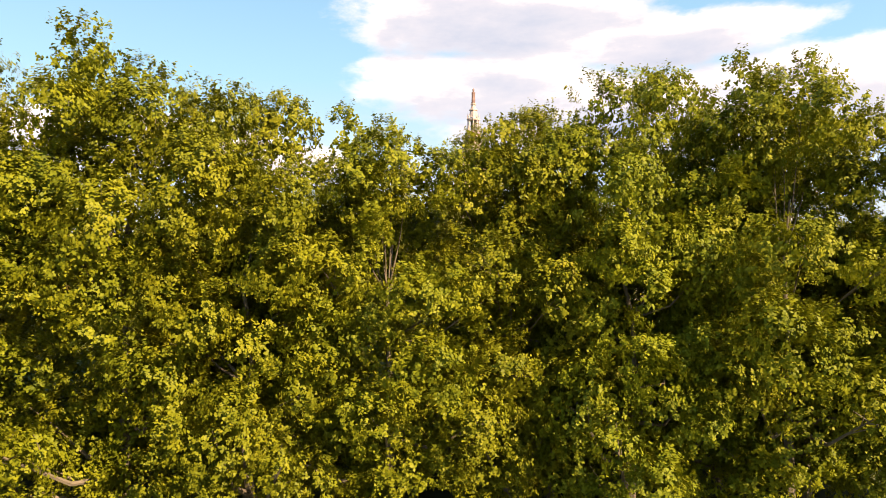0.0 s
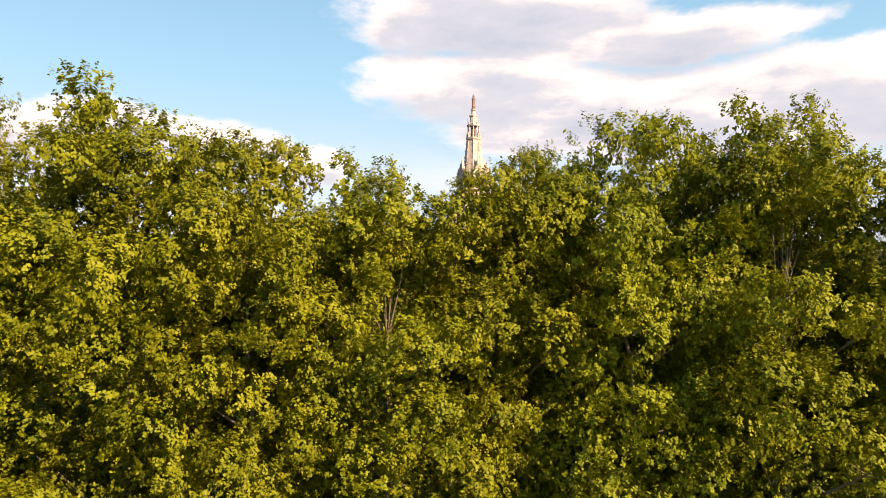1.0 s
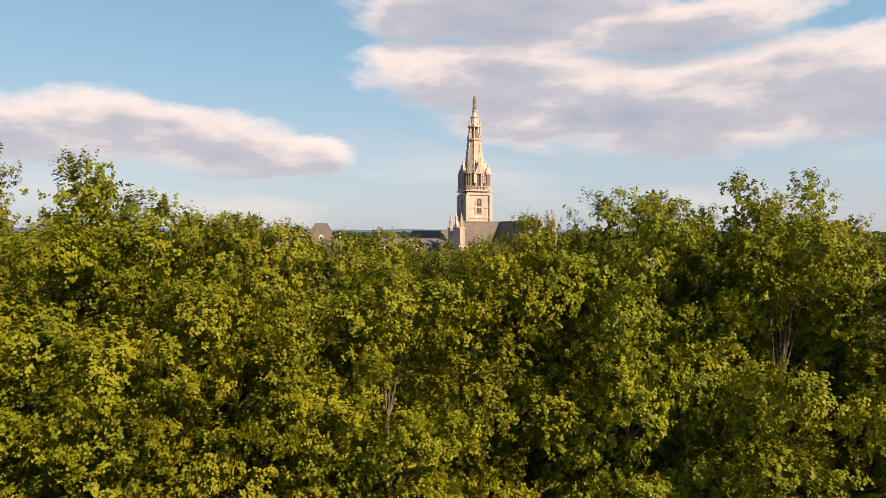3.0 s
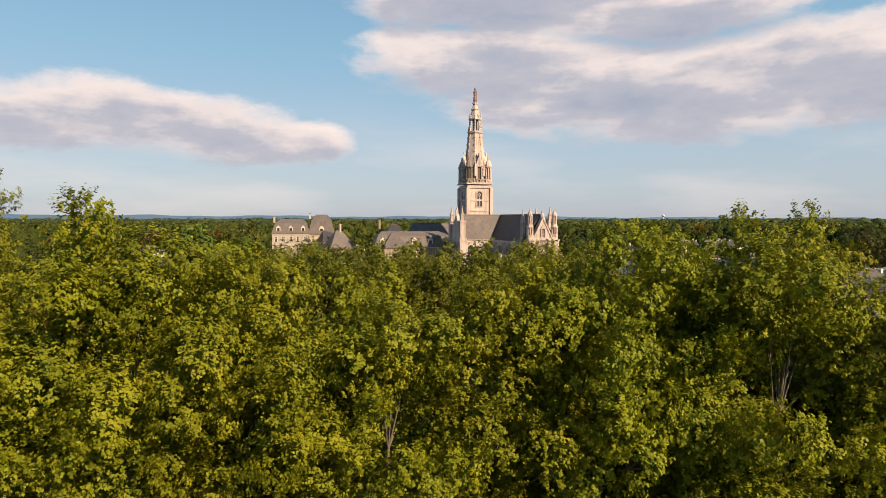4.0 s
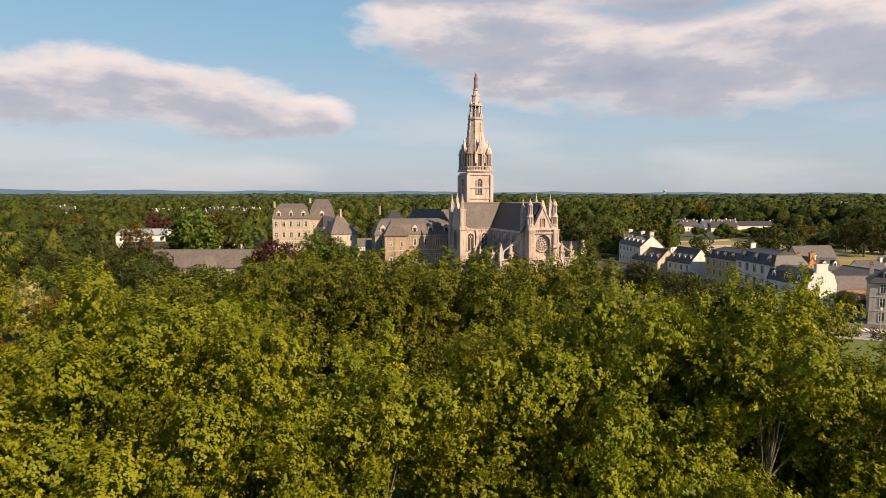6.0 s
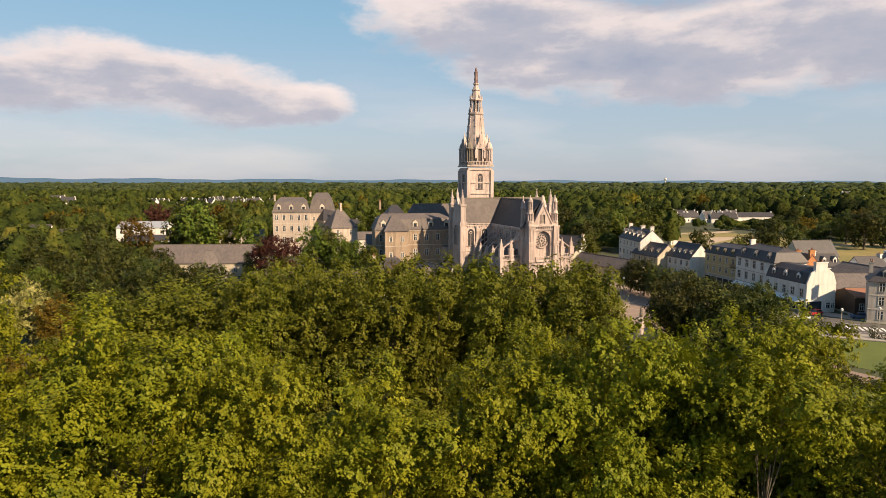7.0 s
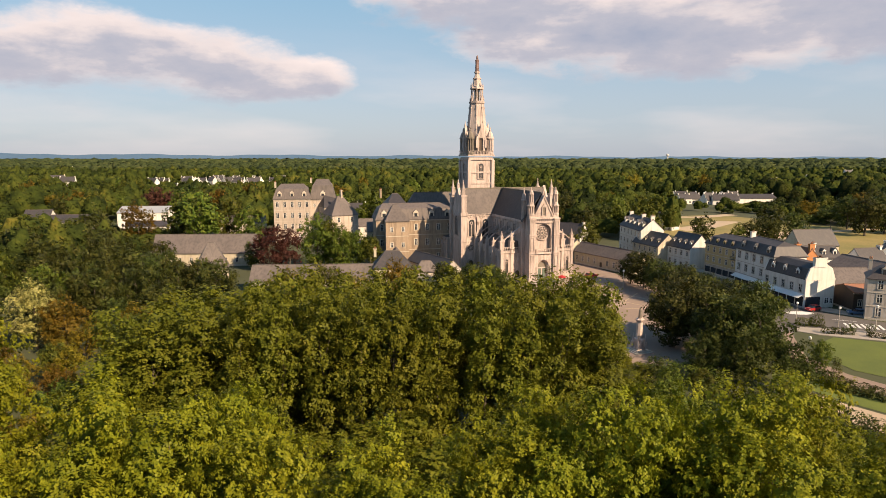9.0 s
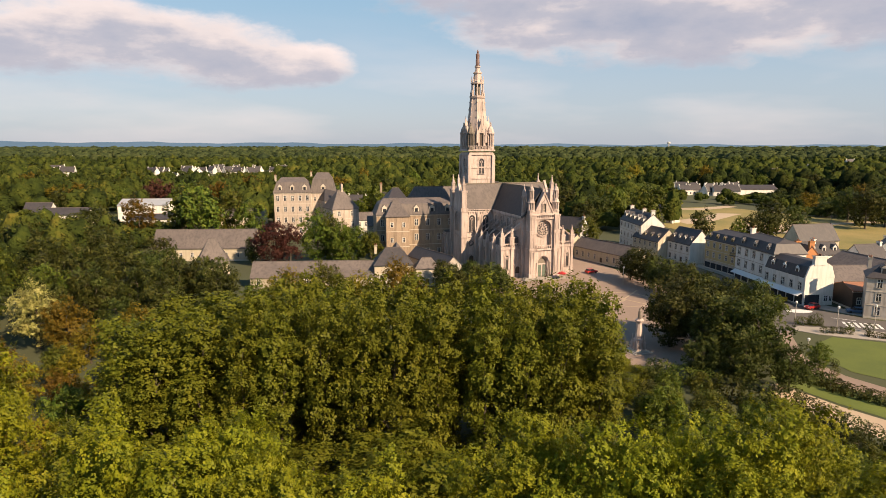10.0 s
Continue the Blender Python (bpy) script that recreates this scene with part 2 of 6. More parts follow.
PLANE_LEAF = leafy("plane_leaves", [(0.075, 0.094, 0.007), (0.132, 0.150, 0.009), (0.192, 0.200, 0.012), (0.250, 0.236, 0.016)], 0.25, 0.06, own=0.38)
LIME_LEAF = leafy("lime_leaves", [(0.0509, 0.0636, 0.00742), (0.0912, 0.102, 0.00954), (0.131, 0.136, 0.0127), (0.175, 0.161, 0.017)], 0.30, 0.06, own=0.34)
DARK_LEAF = leafy("dark_leaves", [(0.0181, 0.0264, 0.00577), (0.0346, 0.0438, 0.00825), (0.0545, 0.061, 0.0115), (0.0825, 0.0809, 0.0165)], 0.2, 0.2)
GREEN_LEAF = leafy("garden_leaves", [(0.0259, 0.0426, 0.00647), (0.0554, 0.0757, 0.0102), (0.0924, 0.107, 0.0139), (0.139, 0.137, 0.0203)], 0.25, 0.25)
WOOD_LEAF = canopy("woodland_canopy", [(0.0105, 0.0162, 0.00488), (0.0276, 0.0391, 0.00813), (0.0537, 0.0635, 0.0114), (0.11, 0.096, 0.0179)], 0.02)
WOOD_DARK = canopy("dark_woodland_canopy", [(0.00645, 0.00969, 0.00322), (0.0142, 0.0201, 0.00516), (0.0258, 0.0315, 0.0071), (0.0451, 0.0445, 0.0104)], 0.02)
# far crowns: a slight blue distance haze is mixed into these tones
FAR_LEAF_HAZE = canopy("far_canopy_haze_tint", [(0.0143, 0.0223, 0.0107), (0.0302, 0.0428, 0.0161), (0.0517, 0.0641, 0.0232), (0.0873, 0.0873, 0.0302)], 0.006)
GOLD_LEAF = leafy("turning_leaves", [(0.066, 0.060, 0.008), (0.118, 0.092, 0.010), (0.170, 0.118, 0.013), (0.215, 0.130, 0.016)], 0.32, 0.2, own=0.35)
PALE_LEAF = leafy("variegated_leaves", [(0.12, 0.125, 0.028), (0.22, 0.21, 0.06), (0.34, 0.31, 0.11), (0.44, 0.40, 0.18)], 0.3, 0.05)
COPPER_LEAF = leafy("copper_leaves", [(0.0277, 0.0111, 0.0095), (0.0475, 0.0174, 0.0134), (0.0673, 0.0253, 0.0174), (0.0871, 0.0396, 0.0238)], 0.2, 0.05)

# ---------------------------------------------------------------- building blocks


def finish(name, bm, material):
    me = bpy.data.meshes.new(name)
    bmesh.ops.recalc_face_normals(bm, faces=bm.faces)
    bm.to_mesh(me)
    bm.free()
    me.materials.append(material)
    return me


def part(name, bm, material, parent, label=""):
    ob = new(name, finish(name, bm, material))
    ob.parent = parent
    return tagged(ob, label=label)


def again(name, mesh, parent, m):
    """One more object on a mesh that is there already, under parent, at the local pose m."""
    ob = new(name, mesh)
    ob.parent = parent
    ob.matrix_local = m
    return ob


def thing(name, m, label, category, group="", kind=""):
    ob = new(name)
    ob.empty_display_size = 0.5
    ob.matrix_world = m
    return tagged(ob, label, category, group, kind)


def box(bm, x0, x1, y0, y1, z0, z1):
    v = [bm.verts.new((x, y, z)) for z in (z0, z1) for x, y in ((x0, y0), (x1, y0), (x1, y1), (x0, y1))]
    for f in ((3, 2, 1, 0), (4, 5, 6, 7), (0, 1, 5, 4), (1, 2, 6, 5), (2, 3, 7, 6), (3, 0, 4, 7)):
        bm.faces.new([v[i] for i in f])
    return bm


def extrude(bm, outline, m):
    """A closed outline in x, z, pushed from y = 0 to y = 1 of the pose m."""
    a = [bm.verts.new(m @ Vector((x, 0, z))) for x, z in outline]
    b = [bm.verts.new(m @ Vector((x, 1, z))) for x, z in outline]
    n = len(a)
    bm.faces.new(a[::-1])
    bm.faces.new(b)
    for i in range(n):
        bm.faces.new((a[i], a[(i + 1) % n], b[(i + 1) % n], b[i]))


def ring(bm, outer, inner, m):
    """A frame between two outlines with as many points, from y = 0 to y = 1 of m."""
    n = len(outer)
    rows = [[bm.verts.new(m @ Vector((x, y, z))) for x, z in o] for y in (0, 1) for o in (outer, inner)]
    oa, ia, ob, ib = rows
    for i in range(n):
        j = (i + 1) % n
        for q in ((oa[i], oa[j], ia[j], ia[i]), (ob[j], ob[i], ib[i], ib[j]), (oa[j], oa[i], ob[i], ob[j]), (ia[i], ia[j], ib[j], ib[i])):
            bm.faces.new(q)


def arch(w, h, n=6, peak=1.0):
    """The outline of an arched opening, foot at z = 0."""
    r = w / 2
    s = h - r * peak
    return [(-r, 0)] + [(-r * math.cos(math.pi * i / (2 * n)), s + r * peak * math.sin(math.pi * i / (2 * n))) for i in range(2 * n + 1)] + [(r, 0)]


def disc(r, n=20):
    return [(r * math.cos(2 * math.pi * i / n), r * math.sin(2 * math.pi * i / n)) for i in range(n)]


def deep(m, d):
    """m with its y axis d long."""
    return m @ Matrix.Diagonal((1, d, 1, 1))


def lathe(bm, profile, x=0, y=0, n=8, turn=0.0):
    """Rings of radius r at height z, with n sides."""
    rows = [[bm.verts.new((x + r * math.cos(turn + 2 * math.pi * i / n), y + r * math.sin(turn + 2 * math.pi * i / n), z)) for i in range(n)] for r, z in profile]
    for a, b in zip(rows, rows[1:]):
        for i in range(n):
            bm.faces.new((a[i], a[(i + 1) % n], b[(i + 1) % n], b[i]))
    bm.faces.new(rows[0][::-1])
    bm.faces.new(rows[-1])
    return bm


def tube(bm, a, b, ra, rb, n=6):
    a, b = Vector(a), Vector(b)
    q = (b - a).to_track_quat("Z", "Y")
    ends = [[bm.verts.new(p + q @ Vector((r * math.cos(2 * math.pi * i / n), r * math.sin(2 * math.pi * i / n), 0))) for i in range(n)] for p, r in ((a, ra), (b, rb))]
    for i in range(n):
        bm.faces.new((ends[0][i], ends[0][(i + 1) % n], ends[1][(i + 1) % n], ends[1][i]))
    bm.faces.new(ends[0][::-1])
    bm.faces.new(ends[1])


def pinnacle(bm, x, y, z, w, h):
    """A square shaft with a collar, a tapering spirelet and a finial."""
    s = w / 2
    box(bm, x - s, x + s, y - s, y + s, z, z + h * 0.42)
    box(bm, x - s * 1.25, x + s * 1.25, y - s * 1.25, y + s * 1.25, z + h * 0.40, z + h * 0.46)
    lathe(bm, [(s * 1.15, z + h * 0.455), (s * 0.55, z + h * 0.70), (s * 0.62, z + h * 0.73), (s * 0.22, z + h * 0.9), (s * 0.45, z + h * 0.93), (s * 0.1, z + h)], x, y, 6)


# ---------------------------------------------------------------- trees


def leaves_mesh(name, p, nrm, size, material, rng, droop=0.25):
    """A mesh of loose leaves: a bent kite at each place p, facing about nrm."""
    n = len(p)
    nrm = nrm / np.maximum(np.linalg.norm(nrm, axis=1, keepdims=True), 1e-6)
    t = rng.normal(size=(n, 3))
    t[:, 2] -= droop * 2
    t -= nrm * (t * nrm).sum(1, keepdims=True)
    t /= np.maximum(np.linalg.norm(t, axis=1, keepdims=True), 1e-6)
    b = np.cross(nrm, t)
    s = (size * rng.uniform(0.65, 1.3, n))[:, None]
    v = np.empty((n, 4, 3))
    v[:, 0] = p - t * s * 0.5
    v[:, 1] = p + b * s * 0.40 - t * s * 0.08 - nrm * s * 0.14
    v[:, 2] = p + t * s * 0.58 - nrm * s * 0.10
    v[:, 3] = p - b * s * 0.40 - t * s * 0.08 - nrm * s * 0.14
    me = bpy.data.meshes.new(name)
    me.vertices.add(4 * n)
    me.vertices.foreach_set("co", v.ravel())
    me.loops.add(4 * n)
    me.loops.foreach_set("vertex_index", np.arange(4 * n, dtype=np.int32))
    me.polygons.add(n)
    me.polygons.foreach_set("loop_start", np.arange(0, 4 * n, 4, dtype=np.int32))
    me.materials.append(material)
    me.update(calc_edges=True)
    return me


def boughs(rng, rx, rz, zc, count, r0, r1, shape="round"):
    """Blobs that make up a crown: centres and radii."""
    c, r = [], []
    for i in range(count):
        d = rng.normal(size=3)
        d /= np.linalg.norm(d)
        k = rng.uniform(0.25, 1.0) ** 0.5
        rad = rng.uniform(r0, r1)
        w = 1.0
        if shape == "tall":
            w = 0.75 + 0.25 * math.cos(d[2] * 1.5)
        if shape == "broad":        # full shoulders, a flatter top
            d /= (np.abs(d) ** 3.2).sum() ** (1 / 3.2)
            d[:2] *= (1.0 - 0.22 * max(d[2], 0))
        c.append((d[0] * max(rx * w - rad, 0.2) * k, d[1] * max(rx * w - rad, 0.2) * k, zc + d[2] * max(rz - rad, 0.3) * k))
        r.append(rad)
    return np.array(c), np.array(r)


def crown_leaves(rng, c, r, clumps, subs, per, big, small, inner=0.15):
    """Leaf places and facings: clumps on the outside of the boughs, each of several sprays of leaves; some clumps within."""
    w = r ** 2 / (r ** 2).sum()
    i = rng.choice(len(r), clumps * 4, p=w)
    d = rng.normal(size=(len(i), 3))
    d[:, 2] += 0.25
    d /= np.linalg.norm(d, axis=1, keepdims=True)
    p = c[i] + d * (r[i] * rng.uniform(0.78, 1.16, len(i)))[:, None]
    gap = ((p[:, None, :] - c[None]) ** 2).sum(2) / (r[None] * 0.86) ** 2
    gap[np.arange(len(i)), i] = 9
    inside = gap.min(1) < 1
    keep = np.concatenate([np.where(~inside)[0][:clumps], np.where(inside)[0][: int(clumps * inner)]])
    p, d = p[keep], d[keep]
    s = np.repeat(p, subs, 0) + rng.normal(size=(len(p) * subs, 3)) * big * np.array([1, 1, 0.75])
    d = np.repeat(d, subs, 0) + rng.normal(size=s.shape) * 0.24
    # a shoot grows outwards and up from each spray, its leaves sit along it
    u = d + np.array([0, 0, 0.7]) + rng.normal(size=s.shape) * 0.35
    u /= np.linalg.norm(u, axis=1, keepdims=True)
    along = rng.uniform(-0.6, 1.0, (len(s) * per, 1)) * small * 2.4
    q = np.repeat(s, per, 0) + np.repeat(u, per, 0) * along + rng.normal(size=(len(s) * per, 3)) * small * 0.8
    n = np.repeat(d, per, 0) + rng.normal(size=q.shape) * 0.26 + np.array([0, 0, 0.35])
    return q, n


def limbs(rng, height, base, c, r, n=10, low=0.3):
    """Trunk and limbs that reach into the boughs."""
    bm = bmesh.new()
    pts, z = [Vector((0, 0, -0.3))], 0.0
    fork = height * low
    top = height * 0.72
    for k in range(1, 7):
        pts.append(Vector((rng.normal() * 0.12 * k ** 0.5, rng.normal() * 0.12 * k ** 0.5, fork + (top - fork) * (k - 1) / 5)))
    rad = [base * 1.25, base * 0.9, base * 0.72, base * 0.58, base * 0.44, base * 0.30, base * 0.16]
    for a, b, ra, rb in zip(pts, pts[1:], rad, rad[1:]):
        tube(bm, a, b, ra, rb, 8)
    for i in rng.choice(len(r), min(n, len(r)), replace=False):
        end = Vector(c[i]) + Vector(rng.normal(size=3)) * r[i] * 0.3
        k = int(np.clip(np.searchsorted([p.z for p in pts], end.z - height * 0.16), 1, 5))
        s = pts[k]
        m = s.lerp(end, 0.5) + Vector((0, 0, -0.05 * height * rng.uniform(0.2, 1.0)))
        r1 = rad[k] * 0.62
        tube(bm, s, m, r1, r1 * 0.6, 6)
        tube(bm, m, end, r1 * 0.6, r1 * 0.22, 5)
        for j in range(4):
            e2 = end + Vector(rng.normal(size=3)) * r[i] * 0.5
            tube(bm, m.lerp(end, rng.uniform(0.3, 1.0)), e2, r1 * 0.26, r1 * 0.07, 4)
    return bm


def tree_kind(name, seed, height, rx, rz, count, r0, r1, clumps, subs, per, big, small, leaf, material, bark, base, label, category="tree", shape="round", low=0.3, droop=0.25, inner=0.15, n_limbs=10):
    """One tree at the origin; copies stand elsewhere."""
    rng = np.random.default_rng(seed)
    zc = height - rz
    c, r = boughs(rng, rx, rz, zc, count, r0, r1, shape)
    # draw the boughs out to the full height and spread
    c[:, 2] = zc + (c[:, 2] - zc) * ((rz - r.mean()) / max(np.percentile(np.abs(c[:, 2] - zc), 97), 0.1))
    c[:, :2] *= (rx - r.mean()) / max(np.percentile(np.hypot(c[:, 0], c[:, 1]), 92), 0.1)
    c[:, 2] = np.clip(c[:, 2], zc - rz + r * 0.8, zc + rz - r * 0.85)
    ob = thing(name, Matrix(), label, category)
    part("trunk", limbs(rng, height, base, c, r, n_limbs, low), bark, ob)
    p, n = crown_leaves(rng, c, r, clumps, subs, per, big, small, inner)
    p[:, 2] = np.maximum(p[:, 2], 0.3)
    crown = new("crown", leaves_mesh("crown", p, n, leaf, material, rng, droop))
    crown.parent = ob
    return ob


first_at = set()


def plant(ob, x, y, turn=0.0, size=1.0, label="", group="", z=0.0):
    """The first planting moves the tree itself, the next ones copy it."""
    m = pose(x, y, z, 0, 0, turn)
    if ob.name in first_at:
        ob = copy_thing(ob, m)
    else:
        first_at.add(ob.name)
        ob.matrix_world = m
    ob.scale = (size, size, size)
    return tagged(ob, label=label, group=group)

# ---------------------------------------------------------------- ground


def sheet(name, outline, z, material, label, category, thick=0.0):
    bm = bmesh.new()
    v = [bm.verts.new((x, y, z)) for x, y in outline]
    bm.faces.new(v)
    if thick:
        low = [bm.verts.new((x, y, z - thick)) for x, y in outline]
        for i in range(len(v)):
            bm.faces.new((v[i], v[(i + 1) % len(v)], low[(i + 1) % len(v)], low[i]))
    return tagged(new(name, finish(name, bm, material)), label, category, kind="structure")


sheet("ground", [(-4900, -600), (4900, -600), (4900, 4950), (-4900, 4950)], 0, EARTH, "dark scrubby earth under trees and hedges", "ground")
sheet("pavement", [(26, 118), (44, 116), (52, 122), (66, 150), (68, 182), (62, 204), (52, 236), (46, 246), (40, 214), (10, 196), (10, 178), (30, 160)], 0.02, PARVIS, "pinkish gravel forecourt before the church", "square")
sheet("road", [(74, 128), (82, 143), (96, 140), (132, 124), (136, 134), (106, 150), (95, 163), (93.5, 180), (91, 205), (86, 228), (72, 264), (62, 264), (70, 226), (76, 196), (78, 172), (74, 150), (68, 128)], 0.03, ASPHALT, "worn grey asphalt road past the shops", "road")
sheet("pavement", [(81.0, 141.5), (84, 144.5), (97, 141.5), (131, 125), (128, 119), (97, 133), (85, 138)], 0.12, KERB, "pale kerbed footway beside the park", "pavement", 0.12)
sheet("pavement", [(93.2, 178), (95.0, 163.8), (107, 151.5), (108, 156), (98, 170), (97, 200), (91.6, 228), (86.6, 228), (91.8, 205)], 0.12, KERB, "narrow kerbed pavement under the shopfronts", "pavement", 0.12)
sheet("lawn", [(80.5, 131), (87, 136), (97, 131.5), (127, 117), (112, 106), (85, 106), (77.5, 114), (76.5, 124)], 0.06, LAWN, "mown green lawn of the small park", "lawn")
sheet("path", [(80, 141), (76, 130), (73, 122), (75, 112), (81, 102), (96, 92), (92, 86), (76, 98), (70, 110), (69, 124), (73, 136)], 0.04, PARVIS, "pinkish gravel path round the lawn", "path")
sheet("lawn", [(64, 118), (69, 122), (69.5, 110), (75.5, 98), (84, 90), (74, 88), (66, 99), (60, 110)], 0.05, LAWN, "rough grass strip between the paths", "lawn")
sheet("path", [(56, 108), (60.4, 108), (65.5, 98), (73, 88), (84, 80), (80, 74), (66, 84), (58, 97)], 0.035, SAND, "pale gravel path behind the hedge", "path")
sheet("meadow", [(186, 250), (330, 300), (380, 372), (255, 352), (200, 330), (140, 300), (150, 262)], 0.02, MEADOW, "dry yellow-green meadow at the village edge", "meadow")
sheet("meadow", [(120, 310), (200, 325), (245, 350), (215, 392), (190, 440), (130, 420), (112, 340)], 0.03, MEADOW, "dry grassy field with sandy tracks", "meadow")
sheet("path", [(146, 420), (172, 416), (204, 437), (200, 446), (168, 426), (148, 430)], 0.05, SAND, "pale sandy track across the field", "path")
sheet("path", [(132, 340), (150, 352), (176, 382), (186, 392), (172, 396), (150, 372), (130, 356)], 0.055, SAND, "bare sandy patch in the field", "path")
sheet("path", [(146, 300), (168, 306), (190, 332), (168, 347), (156, 336)], 0.05, SAND, "pale gravel yard beside the meadow", "path")
sheet("path", [(186, 330), (250, 350), (252, 356), (184, 338)], 0.06, SAND, "sandy track along the meadow", "path")
# markings on the forecourt and the road
for cx, cy, r in ((50, 171, 8.2), (47, 171, 3.4)):
    bm = bmesh.new()
    ring(bm, disc(r, 40), disc(r - 0.45, 40), Matrix(((1, 0, 0, cx), (0, 0, 1, cy), (0, 0.004, 0, 0.024), (0, 0, 0, 1))))
    tagged(new("paving_ring", finish("paving_ring", bm, SAND)), "pale stone ring inlaid in the forecourt", "paving", kind="structure")
for a, b in (((42, 181), (58, 161)), ((43, 160), (57, 182))):
    q = Vector((b[1] - a[1], a[0] - b[0], 0)).normalized() * 0.22
    sheet("paving_band", [(a[0] - q.x, a[1] - q.y), (b[0] - q.x, b[1] - q.y), (b[0] + q.x, b[1] + q.y), (a[0] + q.x, a[1] + q.y)], 0.033, SAND, "pale stone band inlaid in the forecourt", "paving")
for i in range(7):
    x = 95.5 + i * 1.15
    sheet("crossing_stripe", [(x, 144.4 - i * 0.35), (x + 0.6, 144.2 - i * 0.35), (x + 2.0, 148.4 - i * 0.35), (x + 1.4, 148.6 - i * 0.35)], 0.036, PAINT, "white stripe of the pedestrian crossing", "road marking")
sheet("road_marking", [(92 + 3.4 * math.cos(a * math.pi / 12), 158.4 + 1.8 * math.sin(a * math.pi / 12)) for a in range(24)], 0.037, PAINT, "white painted oval island in the road", "road marking")
for a, b in (((84, 170), (87.5, 158)), ((86, 186), (88, 172)), ((96.5, 152), (101, 149.5))):
    q = Vector((b[1] - a[1], a[0] - b[0], 0)).normalized() * 0.12
    sheet("road_marking", [(a[0] - q.x, a[1] - q.y), (b[0] - q.x, b[1] - q.y), (b[0] + q.x, b[1] + q.y), (a[0] + q.x, a[1] + q.y)], 0.038, PAINT, "white painted line on the road", "road marking")

# ---------------------------------------------------------------- the church
CH = pose(31, 200, 0, 0, 0, 18)
church = thing("church", CH, "pale granite basilica with slate roofs, rose window and tall spire", "church")


def side(x, y, z, turn):
    """A pose on a wall: local x runs along it, local -y points out of it."""
    return pose(x, y, z, 0, 0, turn)


def lancet(parent, m, w, h, mullions=1, name="window"):
    """An arched church window: stone frame, leaded pane, mullions and a small roundel."""
    bm = bmesh.new()
    ring(bm, arch(w + 0.7, h + 0.5, 5), [(x, z + 0.12) for x, z in arch(w, h, 5)], deep(m @ pose(0, -0.32, 0), 0.34))
    win = part(name, bm, STONE, parent)
    bm = bmesh.new()
    ring(bm, arch(w + 1.3, h + 0.9, 5), [(x, z) for x, z in arch(w + 0.7, h + 0.5, 5)], deep(m @ pose(0, -0.16, 0), 0.18))
    part("hood_mould", bm, STONE, win)
    for i in range(mullions):
        bm = bmesh.new()
        xx = -w / 2 + w * (i + 1) / (mullions + 1)
        extrude(bm, [(xx - 0.09, 0.1), (xx + 0.09, 0.1), (xx + 0.09, h * 0.72), (xx - 0.09, h * 0.72)], deep(m @ pose(0, -0.2, 0), 0.2))
        part("mullion", bm, STONE, win)
    bm = bmesh.new()
    ring(bm, [(x, z + h * 0.8) for x, z in disc(w * 0.26, 10)], [(x, z + h * 0.8) for x, z in disc(w * 0.16, 10)], deep(m @ pose(0, -0.2, 0), 0.2))
    part("roundel", bm, STONE, win)
    bm = bmesh.new()
    extrude(bm, [(x, z + 0.1) for x, z in arch(w, h, 5)], deep(m @ pose(0, -0.06, 0), 0.1))
    part("pane", bm, LEAD, win, "dark leaded glass pane")
    return win


def balustrade(bm, m, length, h=1.3, step=0.75):
    """A pierced stone parapet along local x."""
    box_at(bm, m, 0, length, -0.15, 0.15, 0, 0.2)
    box_at(bm, m, 0, length, -0.2, 0.2, h - 0.22, h)
    for i in range(int(length / step) + 1):
        x = min(i * step, length - 0.2)
        box_at(bm, m, x, x + 0.22, -0.1, 0.1, 0.2, h - 0.22)


def box_at(bm, m, x0, x1, y0, y1, z0, z1):
    n = len(bm.verts)
    box(bm, x0, x1, y0, y1, z0, z1)
    bm.verts.ensure_lookup_table()
    for v in bm.verts[n:]:
        v.co = m @ v.co


def gable_roof(parent, name, m, length, half, z0, z1, material, over=0.35, thick=0.35):
    """Two slopes over local x from 0 to length, ridge along x."""
    for s, nm in ((-1, name), (1, name)):
        bm = bmesh.new()
        a = [(0, s * (half + over), z0 - over * (z1 - z0) / half), (length, s * (half + over), z0 - over * (z1 - z0) / half), (length, 0, z1), (0, 0, z1)]
        lo = [bm.verts.new(m @ Vector(p)) for p in a]
        hi = [bm.verts.new(m @ (Vector(p) + Vector((0, 0, thick)))) for p in a]
        bm.faces.new(lo)
        bm.faces.new(hi[::-1])
        for i in range(4):
            bm.faces.new((lo[i], lo[(i + 1) % 4], hi[(i + 1) % 4], hi[i]))
        part(nm, bm, material, parent)
    bm = bmesh.new()
    box_at(bm, m, 0, length, -0.22, 0.22, z1 + thick - 0.15, z1 + thick + 0.28)
    part("ridge", bm, STONE_DARK, parent)


